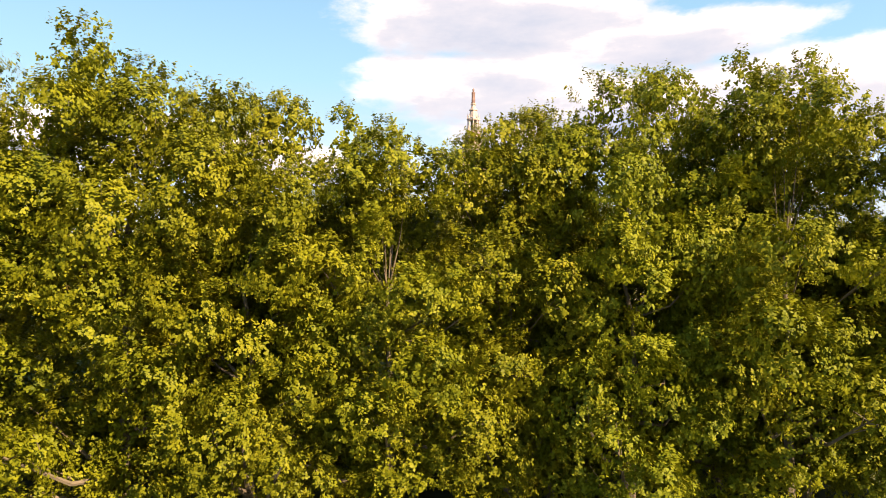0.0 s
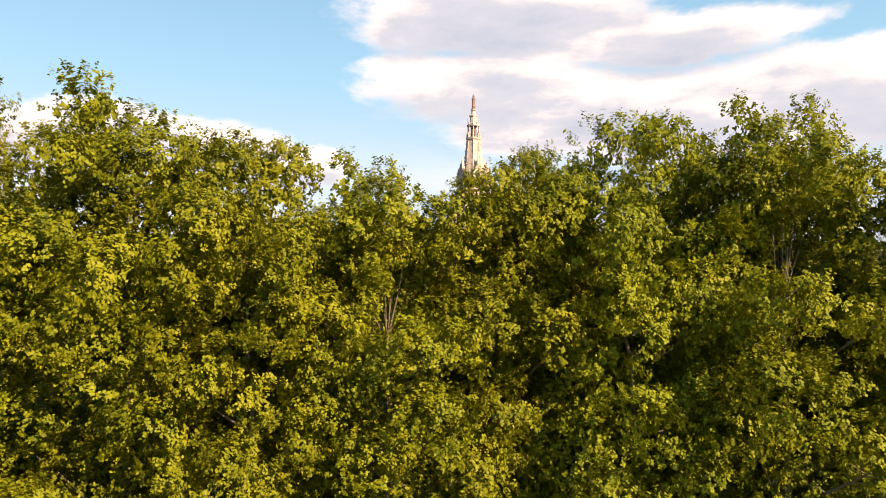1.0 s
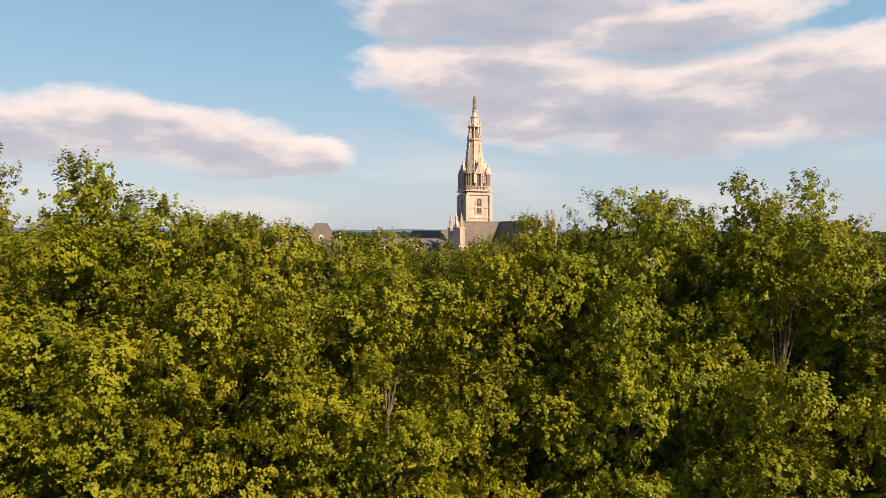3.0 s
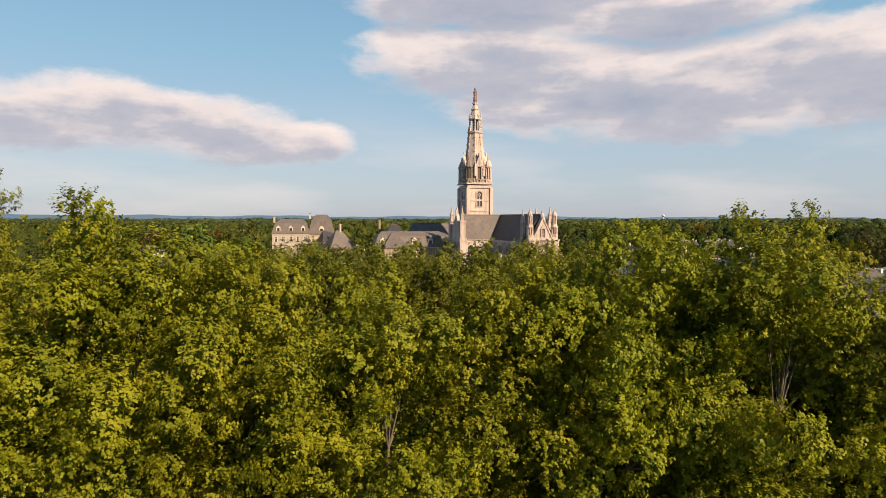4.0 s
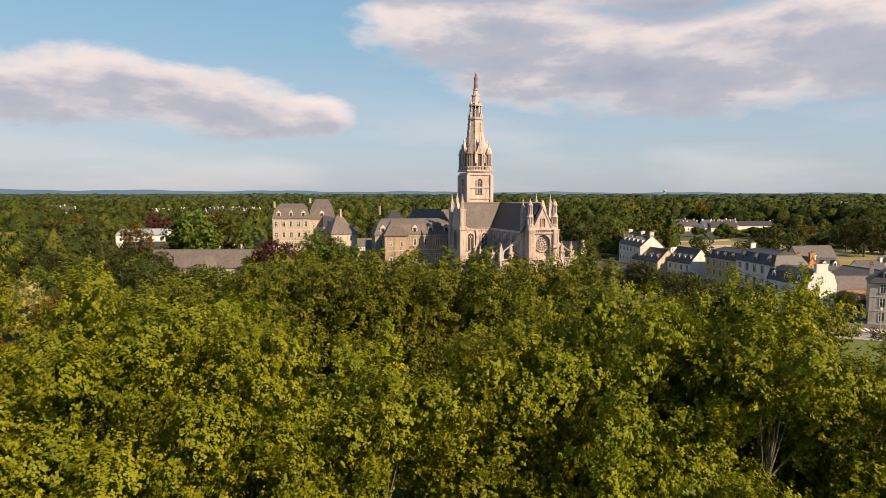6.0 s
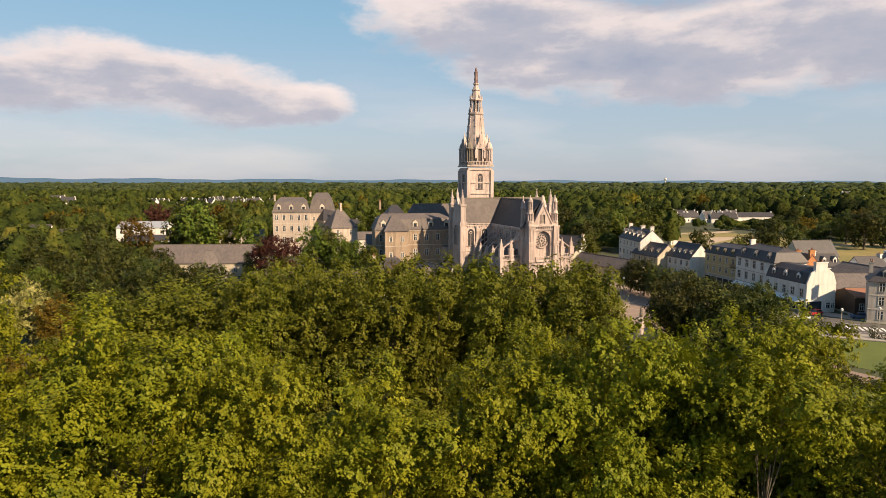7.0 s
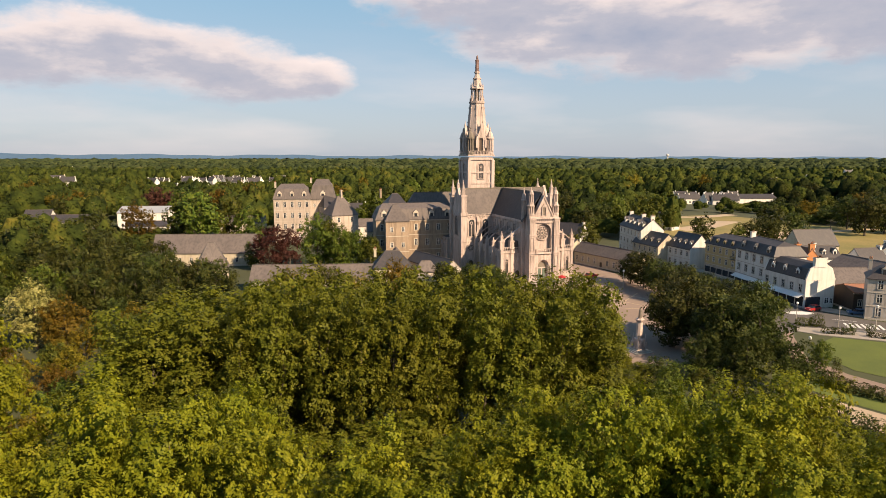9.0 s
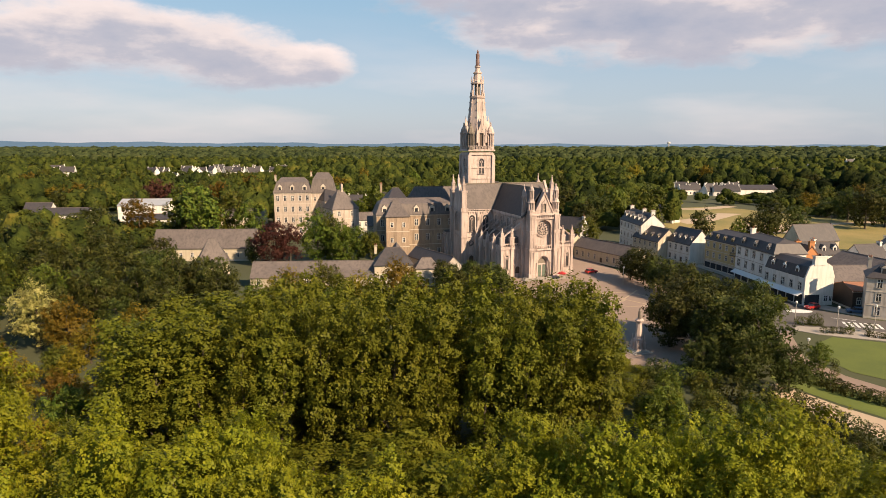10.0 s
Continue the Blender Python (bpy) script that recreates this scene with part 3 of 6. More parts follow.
def turret(bm, x, y, z, w, h):
    """An open lantern: base, eight colonnettes, cornice, small dome and finial."""
    s = w / 2
    lathe(bm, [(s * 1.15, z), (s * 1.15, z + h * 0.08), (s, z + h * 0.09), (s, z + h * 0.12)], x, y, 8)
    for i in range(8):
        a = 2 * math.pi * (i + 0.5) / 8
        tube(bm, (x + s * 0.82 * math.cos(a), y + s * 0.82 * math.sin(a), z + h * 0.1), (x + s * 0.82 * math.cos(a), y + s * 0.82 * math.sin(a), z + h * 0.58), s * 0.19, s * 0.17, 5)
    lathe(bm, [(s * 0.42, z + h * 0.1), (s * 0.42, z + h * 0.58)], x, y, 6)
    lathe(bm, [(s * 1.12, z + h * 0.57), (s * 1.2, z + h * 0.62), (s * 0.98, z + h * 0.64), (s * 0.92, z + h * 0.70), (s * 0.66, z + h * 0.79), (s * 0.28, z + h * 0.85), (s * 0.3, z + h * 0.9), (s * 0.16, z + h * 0.92), (s * 0.26, z + h * 0.95), (s * 0.05, z + h)], x, y, 8)


# nave, transept, choir: walls
bm = bmesh.new()
box(bm, -6.2, 6.2, 1.45, 58, 0, 20)
part("nave", bm, STONE, church)
bm = bmesh.new()
box(bm, -17.5, 17.5, 27, 39, 0, 19.99)
for s in (-1, 1):       # gable ends of the transept
    extrude(bm, [(-6.0, 19.9), (6.0, 19.9), (0, 29.6)], Matrix(((0, s * 0.9, 0, s * 16.6), (1, 0, 0, 33), (0, 0, 1, 0), (0, 0, 0, 1))))
part("transept", bm, STONE, church)
for s in (-1, 1):
    bm = bmesh.new()
    x0, x1 = sorted((s * 6.2, s * 12.4))
    box(bm, x0, x1, 4.4, 27, 0, 10.2)
    box(bm, x0 - 0.2 * (s < 0), x1 + 0.2 * (s > 0), 4.4, 27, 9.4, 9.75)
    part("aisle", bm, STONE, church)
    bm = bmesh.new()
    v = [bm.verts.new(p) for p in ((s * 12.2, 4.5, 10.3), (s * 12.2, 27, 10.3), (s * 6.2, 27, 13.0), (s * 6.2, 4.5, 13.0), (s * 6.2, 4.5, 10.25), (s * 6.2, 27, 10.25))]
    for f in ((0, 1, 2, 3), (0, 3, 4), (1, 5, 2), (0, 4, 5, 1)):
        bm.faces.new([v[i] for i in f])
    part("aisle_roof", bm, SLATE_WARM, church, "weathered slate lean-to roof")
bm = bmesh.new()
box(bm, -19.5, -6.2, 39, 78, 0, 10.5)
box(bm, -19.8, -6.2, 39, 78, 9.6, 10.0)
for i in range(12):
    box(bm, -20.1, -19.5, 40 + i * 3.2, 40.8 + i * 3.2, 0, 9.2)
part("chapel_wall", bm, STONE, church)
# nave dark, transept pale: shaded and sunlit slopes are put into the slate colour
gable_roof(church, "nave_roof", pose(0, 0.55, 0, 0, 0, 90), 40.45, 6.2, 20, 28.4, SLATE)
gable_roof(church, "transept_roof", pose(-16.7, 33, 0), 33.4, 6.0, 20, 28.4, SLATE_WARM)
gable_roof(church, "choir_roof", pose(0, 39, 0, 0, 0, 90), 19, 6.2, 20, 27.6, SLATE)
bm = bmesh.new()
v = [bm.verts.new(p) for p in ((-19.6, 39, 10.5), (-19.6, 78, 10.5), (-6.2, 78, 13.2), (-6.2, 39, 13.2), (-6.2, 78, 10.4), (-6.2, 39, 10.4))]
for f in ((0, 1, 2, 3), (0, 3, 5), (1, 4, 2), (0, 5, 4, 1)):
    bm.faces.new([v[i] for i in f])
part("chapel_roof", bm, SLATE_WARM, church)

# cornices and string courses
bm = bmesh.new()
for s in (-1, 1):
    box(bm, s * 6.4 - 0.25, s * 6.4 + 0.25, 2, 27, 19.3, 20.05)
    for i in range(25):
        box(bm, s * 6.42 - 0.18, s * 6.42 + 0.18, 2.4 + i, 2.8 + i, 18.8, 19.35)
for y in (26.85, 39.15):
    box(bm, -17.8, -6.4, y - 0.2, y + 0.2, 19.2, 20.05)
    for i in range(12):
        box(bm, -17.2 + i * 0.9, -16.85 + i * 0.9, y - 0.16, y + 0.16, 18.6, 19.25)
    box(bm, -17.7, -6.4, y - 0.12, y + 0.12, 10.2, 10.6)
box(bm, -17.75, -17.4, 27, 39, 19.2, 19.8)
box(bm, -17.7, -17.4, 27, 39, 10.2, 10.6)
part("cornice", bm, STONE, church)

# buttresses, pinnacles and flying arches along the aisles
for s in (-1, 1):
    for y in (9.6, 15.2, 20.8, 25.6):
        bm = bmesh.new()
        box(bm, s * 12.9 - 0.55, s * 12.9 + 0.55, y - 0.55, y + 0.55, 0, 11.2)
        box(bm, s * 13.1 - 0.7, s * 13.1 + 0.7, y - 0.7, y + 0.7, 0, 1.2)
        pinnacle(bm, s * 12.8, y, 11.2, 0.9, 2.7)
        prof = [(0, 0)] + [(6.3 * (1 - math.cos(math.pi / 2 * i / 6)), 4.6 * math.sin(math.pi / 2 * i / 6)) for i in range(7)] + [(6.3, 6.2), (0, 1.6)]
        extrude(bm, [(s * (12.6 - a), 10.8 + b) for a, b in prof[1:]] + [], deep(pose(0, y - 0.28, 0), 0.56))
        part("buttress", bm, STONE, church)
# corner turrets of the transept
for x, y in ((-17.2, 27.3), (-17.2, 38.7), (17.2, 27.3), (17.2, 38.7)):
    bm = bmesh.new()
    box(bm, x - 1.1, x + 1.1, y - 1.1, y + 1.1, 0, 20.6)
    box(bm, x - 1.3, x + 1.3, y - 1.3, y + 1.3, 10.1, 10.6)
    box(bm, x - 1.35, x + 1.35, y - 1.35, y + 1.35, 19.4, 20.6)
    box(bm, x - 0.95, x + 0.95, y - 0.95, y + 0.95, 20.6, 26.4)
    box(bm, x - 1.15, x + 1.15, y - 1.15, y + 1.15, 26.2, 26.8)
    pinnacle(bm, x, y, 26.6, 1.1, 5.4)
    part("corner_turret", bm, STONE, church)
for y, z, wd, ht in ((33, 29.0, 0.8, 3.4), (30.2, 24.5, 0.7, 4.0), (35.8, 24.5, 0.7, 4.0)):
    bm = bmesh.new()
    pinnacle(bm, -17.15, y, z, wd, ht)
    part("gable_finial", bm, STONE, church)
# windows of aisles, clerestory and transept
for y in (7.4, 12.4, 18.0, 23.2):
    lancet(church, side(-12.42, y, 3.0, -90), 1.6, 5.0)
    lancet(church, side(-6.24, y, 14.3, -90), 1.8, 4.0)
for x in (-14.2, -9.0):
    lancet(church, side(x, 26.98, 12.0, 0), 2.2, 6.0, 1)
bm = bmesh.new()
box(bm, -12.3, -11.5, 26.3, 27.1, 0, 19.2)
pinnacle(bm, -11.9, 26.7, 16.0, 0.8, 3.2)
part("buttress", bm, STONE, church)
lancet(church, side(-17.52, 33, 12.0, -90), 3.6, 7.0, 2)
for i in range(11):
    lancet(church, side(-19.52, 42.0 + i * 3.2, 3.2, -90), 1.3, 4.6)
bm = bmesh.new()
ring(bm, disc(1.5, 16), disc(1.05, 16), deep(side(-14.4, 26.98, 8.0, 0) @ pose(0, -0.25, 0), 0.26))
for i in range(6):
    a = i * math.pi / 6
    extrude(bm, [(math.cos(a) * 1.06 - math.sin(a) * 0.06, math.sin(a) * 1.06 + math.cos(a) * 0.06), (-math.cos(a) * 1.06 - math.sin(a) * 0.06, -math.sin(a) * 1.06 + math.cos(a) * 0.06), (-math.cos(a) * 1.06 + math.sin(a) * 0.06, -math.sin(a) * 1.06 - math.cos(a) * 0.06), (math.cos(a) * 1.06 + math.sin(a) * 0.06, math.sin(a) * 1.06 - math.cos(a) * 0.06)], deep(side(-14.4, 26.98, 8.0, 0) @ pose(0, -0.15 - 0.004 * i, 0), 0.14))
w = part("window", bm, STONE, church, "small round tracery window")
bm = bmesh.new()
extrude(bm, disc(1.05, 16), deep(side(-14.4, 26.98, 8.0, 0) @ pose(0, -0.06, 0), 0.1))
part("pane", bm, LEAD, w, "dark leaded glass pane")
bm = bmesh.new()
ring(bm, arch(2.6, 3.9, 5), arch(1.7, 3.3, 5), deep(side(-14.4, 26.98, 0.3, 0) @ pose(0, -0.4, 0), 0.42))
d = part("side_door", bm, STONE, church, "arched stone side doorway")
bm = bmesh.new()
extrude(bm, arch(1.7, 3.3, 5), deep(side(-14.4, 26.98, 0.3, 0) @ pose(0, -0.06, 0), 0.1))
part("leaf", bm, WOOD, d, "dark wooden door")

# the west front: projecting middle bay with the great arch, the portal and the wheel window
bm = bmesh.new()
box(bm, -4.6, 4.6, -0.6, 3.2, 20.4, 21.2)
for s in (-1, 1):
    x0, x1 = sorted((s * 2.6, s * 3.6))
    box(bm, x0, x1, -1.4, 3.2, 0, 20.4)
box(bm, -2.6, 2.6, 0.0, 3.2, 9.0, 20.4)
half = [(2.6 * math.cos(math.pi * i / 12), 16.4 + 2.6 * math.sin(math.pi * i / 12)) for i in range(13)]
extrude(bm, half + [(-2.6, 20.4), (2.6, 20.4)], deep(pose(0, -1.4, 0), 1.42))
low = [(2.3 * math.cos(math.pi * i / 12), 5.2 + 2.5 * math.sin(math.pi * i / 12)) for i in range(13)]
extrude(bm, [(2.6, 5.2)] + low + [(-2.6, 5.2), (-2.6, 9.6), (2.6, 9.6)], deep(pose(0, -1.4, 0), 1.42))
box(bm, -2.6, 2.6, -0.1, 0.4, 0, 9.0)
part("facade_wall", bm, STONE, church)
bm = bmesh.new()
extrude(bm, [(-3.2, 21.1), (3.2, 21.1), (0.2, 27.2), (-0.2, 27.2)], deep(pose(0, -1.1, 0), 1.6))
extrude(bm, [(-3.6, 21.1), (-3.1, 21.1), (0, 27.3), (3.1, 21.1), (3.6, 21.1), (0, 28.1)], deep(pose(0, -1.35, 0), 2.0))
pinnacle(bm, 0, -0.3, 27.6, 0.6, 2.6)
box(bm, -0.75, -0.5, -1.5, -1.05, 21.7, 24.2)
box(bm, 0.5, 0.75, -1.5, -1.05, 21.7, 24.2)
extrude(bm, [(-1.0, 24.2), (1.0, 24.2), (0, 25.4)], deep(pose(0, -1.55, 0), 0.5))
for z in (22.3, 25.8):
    box(bm, -2.5 + (z - 21) * 0.5, 2.5 - (z - 21) * 0.5, -1.2, -1.08, z, z + 0.12)
part("gable", bm, STONE, church)
# no recess here: the niche's shadow is the dark colour of a flat panel
bm = bmesh.new()
box(bm, -0.5, 0.5, -1.16, -1.0, 21.8, 24.2)
part("niche", bm, STONE_DARK, church, "flat dark panel in the gable with a niche's shade painted in")
bm = bmesh.new()
box(bm, -3.3, 3.3, -1.8, -1.38, 19.3, 19.6)
box(bm, -4.7, 4.7, -1.7, -1.38, 20.7, 21.15)
balustrade(bm, pose(-3.1, -1.75, 19.6), 6.2, 1.2)
part("gallery", bm, STONE, church)
bm = bmesh.new()
box(bm, -2.7, 2.7, -1.9, -1.38, 9.3, 9.65)
balustrade(bm, pose(-2.7, -1.65, 9.65), 5.4, 1.3)
part("balcony", bm, STONE, church)
for s in (-1, 1):
    bm = bmesh.new()
    box(bm, s * 4.3 - 0.95, s * 4.3 + 0.95, -2.2, 1.4, 0, 20.8)
    box(bm, s * 4.3 - 1.2, s * 4.3 + 1.2, -2.45, 1.6, 0, 1.6)
    for z in (9.4, 15.2, 20.4):
        box(bm, s * 4.3 - 1.12, s * 4.3 + 1.12, -2.37, 1.5, z, z + 0.45)
    for z0, z1 in ((2.2, 9.0), (10.4, 14.8), (16.0, 20.0)):
        box(bm, s * 4.3 - 0.62, s * 4.3 - 0.4, -2.34, -2.18, z0, z1)
        box(bm, s * 4.3 + 0.4, s * 4.3 + 0.62, -2.34, -2.18, z0, z1)
        box(bm, s * 4.3 - 0.62, s * 4.3 + 0.62, -2.34, -2.18, z1 - 0.3, z1)
    box(bm, s * 4.3 - 0.85, s * 4.3 + 0.85, -1.5, 0.4, 20.8, 21.8)
    turret(bm, s * 4.3, -0.6, 21.8, 2.2, 4.8)
    turret(bm, s * 4.3, -0.6, 25.2, 1.6, 5.4)
    part("front_turret", bm, STONE, church)
    bm = bmesh.new()
    turret(bm, s * 5.5, 2.2, 20.2, 1.6, 10.2)
    part("rear_turret", bm, STONE, church)
# wheel window
bm = bmesh.new()
W = pose(0, -0.02, 15.9)
ring(bm, disc(2.4, 24), disc(2.1, 24), deep(W @ pose(0, -0.42, 0), 0.42))
ring(bm, disc(0.6, 24), disc(0.38, 24), deep(W @ pose(0, -0.36, 0), 0.34))
for i in range(12):
    a = i * math.pi / 6
    c, s_ = math.cos(a), math.sin(a)
    extrude(bm, [(0.6 * c - 0.08 * s_, 0.6 * s_ + 0.08 * c), (0.6 * c + 0.08 * s_, 0.6 * s_ - 0.08 * c), (1.62 * c + 0.08 * s_, 1.62 * s_ - 0.08 * c), (1.62 * c - 0.08 * s_, 1.62 * s_ + 0.08 * c)], deep(W @ pose(0, -0.32, 0), 0.3))
    a += math.pi / 12
    ring(bm, [(x + 1.72 * math.cos(a), z + 1.72 * math.sin(a)) for x, z in disc(0.44, 10)], [(x + 1.72 * math.cos(a), z + 1.72 * math.sin(a)) for x, z in disc(0.3, 10)], deep(W @ pose(0, -0.33, 0), 0.31))
w = part("rose_window", bm, STONE, church, "pale stone wheel tracery")
bm = bmesh.new()
extrude(bm, disc(2.15, 24), deep(W @ pose(0, -0.1, 0), 0.09))
part("pane", bm, LEAD, w, "dark leaded glass pane")
# portal
bm = bmesh.new()
for k in range(3):
    o = 0.3 * k
    ring(bm, arch(4.6 - o * 2, 7.7 - o, 7), arch(4.05 - o * 2, 7.35 - o, 7), deep(pose(0, -1.36 + 0.36 * k, 0), 0.37))
p = part("portal", bm, STONE, church, "stepped round-arched portal")
bm = bmesh.new()
box(bm, -0.18, 0.18, -0.5, -0.1, 0, 4.4)
box(bm, -1.75, 1.75, -0.5, -0.1, 4.4, 4.8)
part("trumeau", bm, STONE, p)
bm = bmesh.new()
extrude(bm, [(x, z) for x, z in arch(3.5, 6.9, 7)], deep(pose(0, -0.24, 0), 0.12))
part("tympanum", bm, STONE_DARK, p)
for s in (-1, 1):
    bm = bmesh.new()
    x0, x1 = sorted((s * 0.2, s * 1.7))
    box(bm, x0, x1, -0.36, -0.25, 0.15, 4.4)
    for z in (1.0, 2.3, 3.6):
        box(bm, x0 + 0.15, x1 - 0.15, -0.41, -0.35, z - 0.5, z + 0.5)
    part("portal_door", bm, OAK, p, "green-weathered oak door leaf")
bm = bmesh.new()
for i in range(4):
    box(bm, -8 + i * 0.4, 8 - i * 0.4, -4.4 + i * 0.45, -1.2, i * 0.16, (i + 1) * 0.16)
part("steps", bm, KERB, church)
# the wings of the front, set back
for s in (-1, 1):
    bm = bmesh.new()
    x0, x1 = sorted((s * 5.0, s * 13.0))
    box(bm, x0, x1, 3.0, 5.6, 0, 10.0)
    box(bm, x0 - 0.2, x1 + 0.2, 2.7, 5.6, 9.3, 9.8)
    box(bm, x0 - 0.15, x1 + 0.15, 2.8, 5.6, 0, 1.3)
    box(bm, x0 - 0.1, x1 + 0.1, 2.88, 5.6, 6.6, 6.85)
    for x in (s * 12.6, s * 9.2):
        box(bm, x - 0.42, x + 0.42, 2.66, 3.6, 0, 10.6)
        box(bm, x - 0.58, x + 0.58, 2.52, 3.6, 9.2, 9.7)
        box(bm, x - 0.7, x + 0.7, 2.5, 3.9, 10.6, 13.2)
        box(bm, x - 0.85, x + 0.85, 2.36, 4.04, 13.0, 13.35)
        pinnacle(bm, x, 3.2, 13.3, 0.9, 3.2)
    balustrade(bm, pose(x0, 2.9, 9.9), x1 - x0, 1.3)
    prof = [(12.4 - 7.2 * (1 - math.cos(math.pi / 2 * i / 7)), 11.2 + 4.6 * math.sin(math.pi / 2 * i / 7)) for i in range(8)] + [(5.2, 18.4), (12.4, 13.2)]
    extrude(bm, [(s * a, b) for a, b in prof], deep(pose(0, 3.2, 0), 0.9))
    box(bm, s * 7.1 - 0.35, s * 7.1 + 0.35, 2.5, 3.0, 4.9, 5.3)
    pinnacle(bm, s * 7.1, 2.75, 5.3, 0.6, 3.6)
    extrude(bm, [(s * 7.1 - 1.3, 4.0), (s * 7.1 + 1.3, 4.0), (s * 7.1, 5.2)], deep(pose(0, 2.7, 0), 0.32))
    part("wing", bm, STONE, church)
    bm = bmesh.new()
    ring(bm, arch(2.1, 4.0, 5), arch(1.5, 3.6, 5), deep(side(s * 7.1, 3.0, 0, 0) @ pose(0, -0.3, 0), 0.3))
    d = part("wing_door", bm, STONE, church)
    bm = bmesh.new()
    extrude(bm, arch(1.5, 3.6, 5), deep(side(s * 7.1, 3.0, 0, 0) @ pose(0, -0.06, 0), 0.1))
    part("leaf", bm, WOOD, d, "dark wooden door")
    lancet(church, side(s * 10.9, 2.98, 2.6, 0), 1.0, 4.6, 0)
lancet(church, side(13.02, 4.3, 2.6, 90), 1.0, 4.6, 0)

# the bell tower behind the transept
TX, TY, TW = -6.2, 43.6, 4.7
bm = bmesh.new()
box(bm, TX - TW, TX + TW, TY - TW, TY + TW, 0, 40)
for z, o in ((30.2, 0.3), (34.2, 0.25), (39.0, 0.35), (40.4, 0.6)):
    box(bm, TX - TW - o, TX + TW + o, TY - TW - o, TY + TW + o, z, z + 0.55)
for sx in (-1, 1):
    for sy in (-1, 1):
        box(bm, TX + sx * TW - 0.6, TX + sx * TW + 0.6, TY + sy * TW - 0.6, TY + sy * TW + 0.6, 0, 39.0)
part("tower", bm, STONE, church)
for m in (side(TX, TY - TW - 0.02, 32.0, 0), side(TX - TW - 0.02, TY, 32.0, -90)):
    lancet(church, m, 1.9, 5.6, 1, "belfry_window")
bm = bmesh.new()
balustrade(bm, pose(TX - TW, TY - TW - 0.3, 40.9), 2 * TW, 1.5, 0.6)
balustrade(bm, pose(TX - TW - 0.3, TY + TW, 40.9, 0, 0, -90), 2 * TW, 1.5, 0.6)
part("parapet", bm, STONE, church)
for sx in (-1, 1):
    for sy in (-1, 1):
        bm = bmesh.new()
        turret(bm, TX + sx * 3.9, TY + sy * 3.9, 40.9, 2.7, 10.2)
        part("corner_lantern", bm, STONE_DARK if sx < 0 and sy < 0 else STONE, church)
bm = bmesh.new()
lathe(bm, [(4.3, 40.9), (4.2, 42.5), (3.95, 47), (3.4, 52.5), (2.55, 59.6), (2.9, 60.0), (2.95, 60.6), (2.3, 60.8), (1.0, 60.9)], TX, TY, 8, math.pi / 8)
for i in range(8):      # ribs with crockets
    a = math.pi / 8 + i * math.pi / 4
    tube(bm, (TX + 4.3 * math.cos(a), TY + 4.3 * math.sin(a), 41), (TX + 2.55 * math.cos(a), TY + 2.55 * math.sin(a), 59.6), 0.28, 0.2, 5)
    for j in range(7):
        f = (j + 0.5) / 7
        r = 4.3 + (2.5 - 4.3) * f + 0.25
        z = 41 + 18.4 * f
        box(bm, TX + r * math.cos(a) - 0.16, TX + r * math.cos(a) + 0.16, TY + r * math.sin(a) - 0.16, TY + r * math.sin(a) + 0.16, z, z + 0.4)
part("spire", bm, STONE, church)
for i in range(4):      # gabled dormers at the spire's foot
    m = pose(TX, TY, 0, 0, 0, 90 * i) @ pose(0, -4.35, 0)
    bm = bmesh.new()
    box_at(bm, m, -1.35, -0.75, -0.5, 0.8, 41, 47.2)
    box_at(bm, m, 0.75, 1.35, -0.5, 0.8, 41, 47.2)
    extrude(bm, [(-1.6, 47.0), (1.6, 47.0), (0, 51.6)], deep(m @ pose(0, -0.5, 0), 1.6))
    ring(bm, [(x, z + 48.3) for x, z in disc(0.55, 10)], [(x, z + 48.3) for x, z in disc(0.36, 10)], deep(m @ pose(0, -0.62, 0), 0.13))
    for sx in (-1, 1):
        q = m @ Vector((sx * 1.7, -0.4, 0))
        pinnacle(bm, q.x, q.y, 43.5, 0.75, 6.4)
    q = m @ Vector((0, -0.2, 0))
    pinnacle(bm, q.x, q.y, 50.8, 0.5, 2.6)
    d = part("spire_dormer", bm, STONE, church)
    bm = bmesh.new()
    extrude(bm, [(x, z + 41.6) for x, z in arch(1.4, 5.2, 5)], deep(m @ pose(0, 0.1, 0), 0.2))
    part("louvre", bm, WOOD, d, "dark belfry louvres")
bm = bmesh.new()
for i in range(8):      # open lantern high on the spire
    a = math.pi / 8 + i * math.pi / 4
    x, y = TX + 2.05 * math.cos(a), TY + 2.05 * math.sin(a)
    tube(bm, (x, y, 60.6), (x, y, 65.2), 0.27, 0.24, 6)
    pinnacle(bm, TX + 2.5 * math.cos(a), TY + 2.5 * math.sin(a), 60.6, 0.34, 2.2)
    pinnacle(bm, TX + 2.2 * math.cos(a), TY + 2.2 * math.sin(a), 65.4, 0.34, 2.4)
lathe(bm, [(2.45, 65.0), (2.55, 65.5), (2.0, 65.8), (1.55, 66.4), (1.35, 68.6), (1.6, 68.8), (1.6, 69.2), (1.1, 69.4), (0.75, 70.8), (1.05, 71.0), (1.05, 71.5), (0.5, 71.6)], TX, TY, 8, math.pi / 8)
part("lantern", bm, STONE, church)
# added core, its dark stone colour stands for shade between the colonnettes
bm = bmesh.new()
lathe(bm, [(1.05, 60.85), (1.05, 65.2)], TX, TY, 8)
part("lantern_core", bm, STONE_DARK, church, "added dark core standing for the shade inside the open lantern")
bm = bmesh.new()
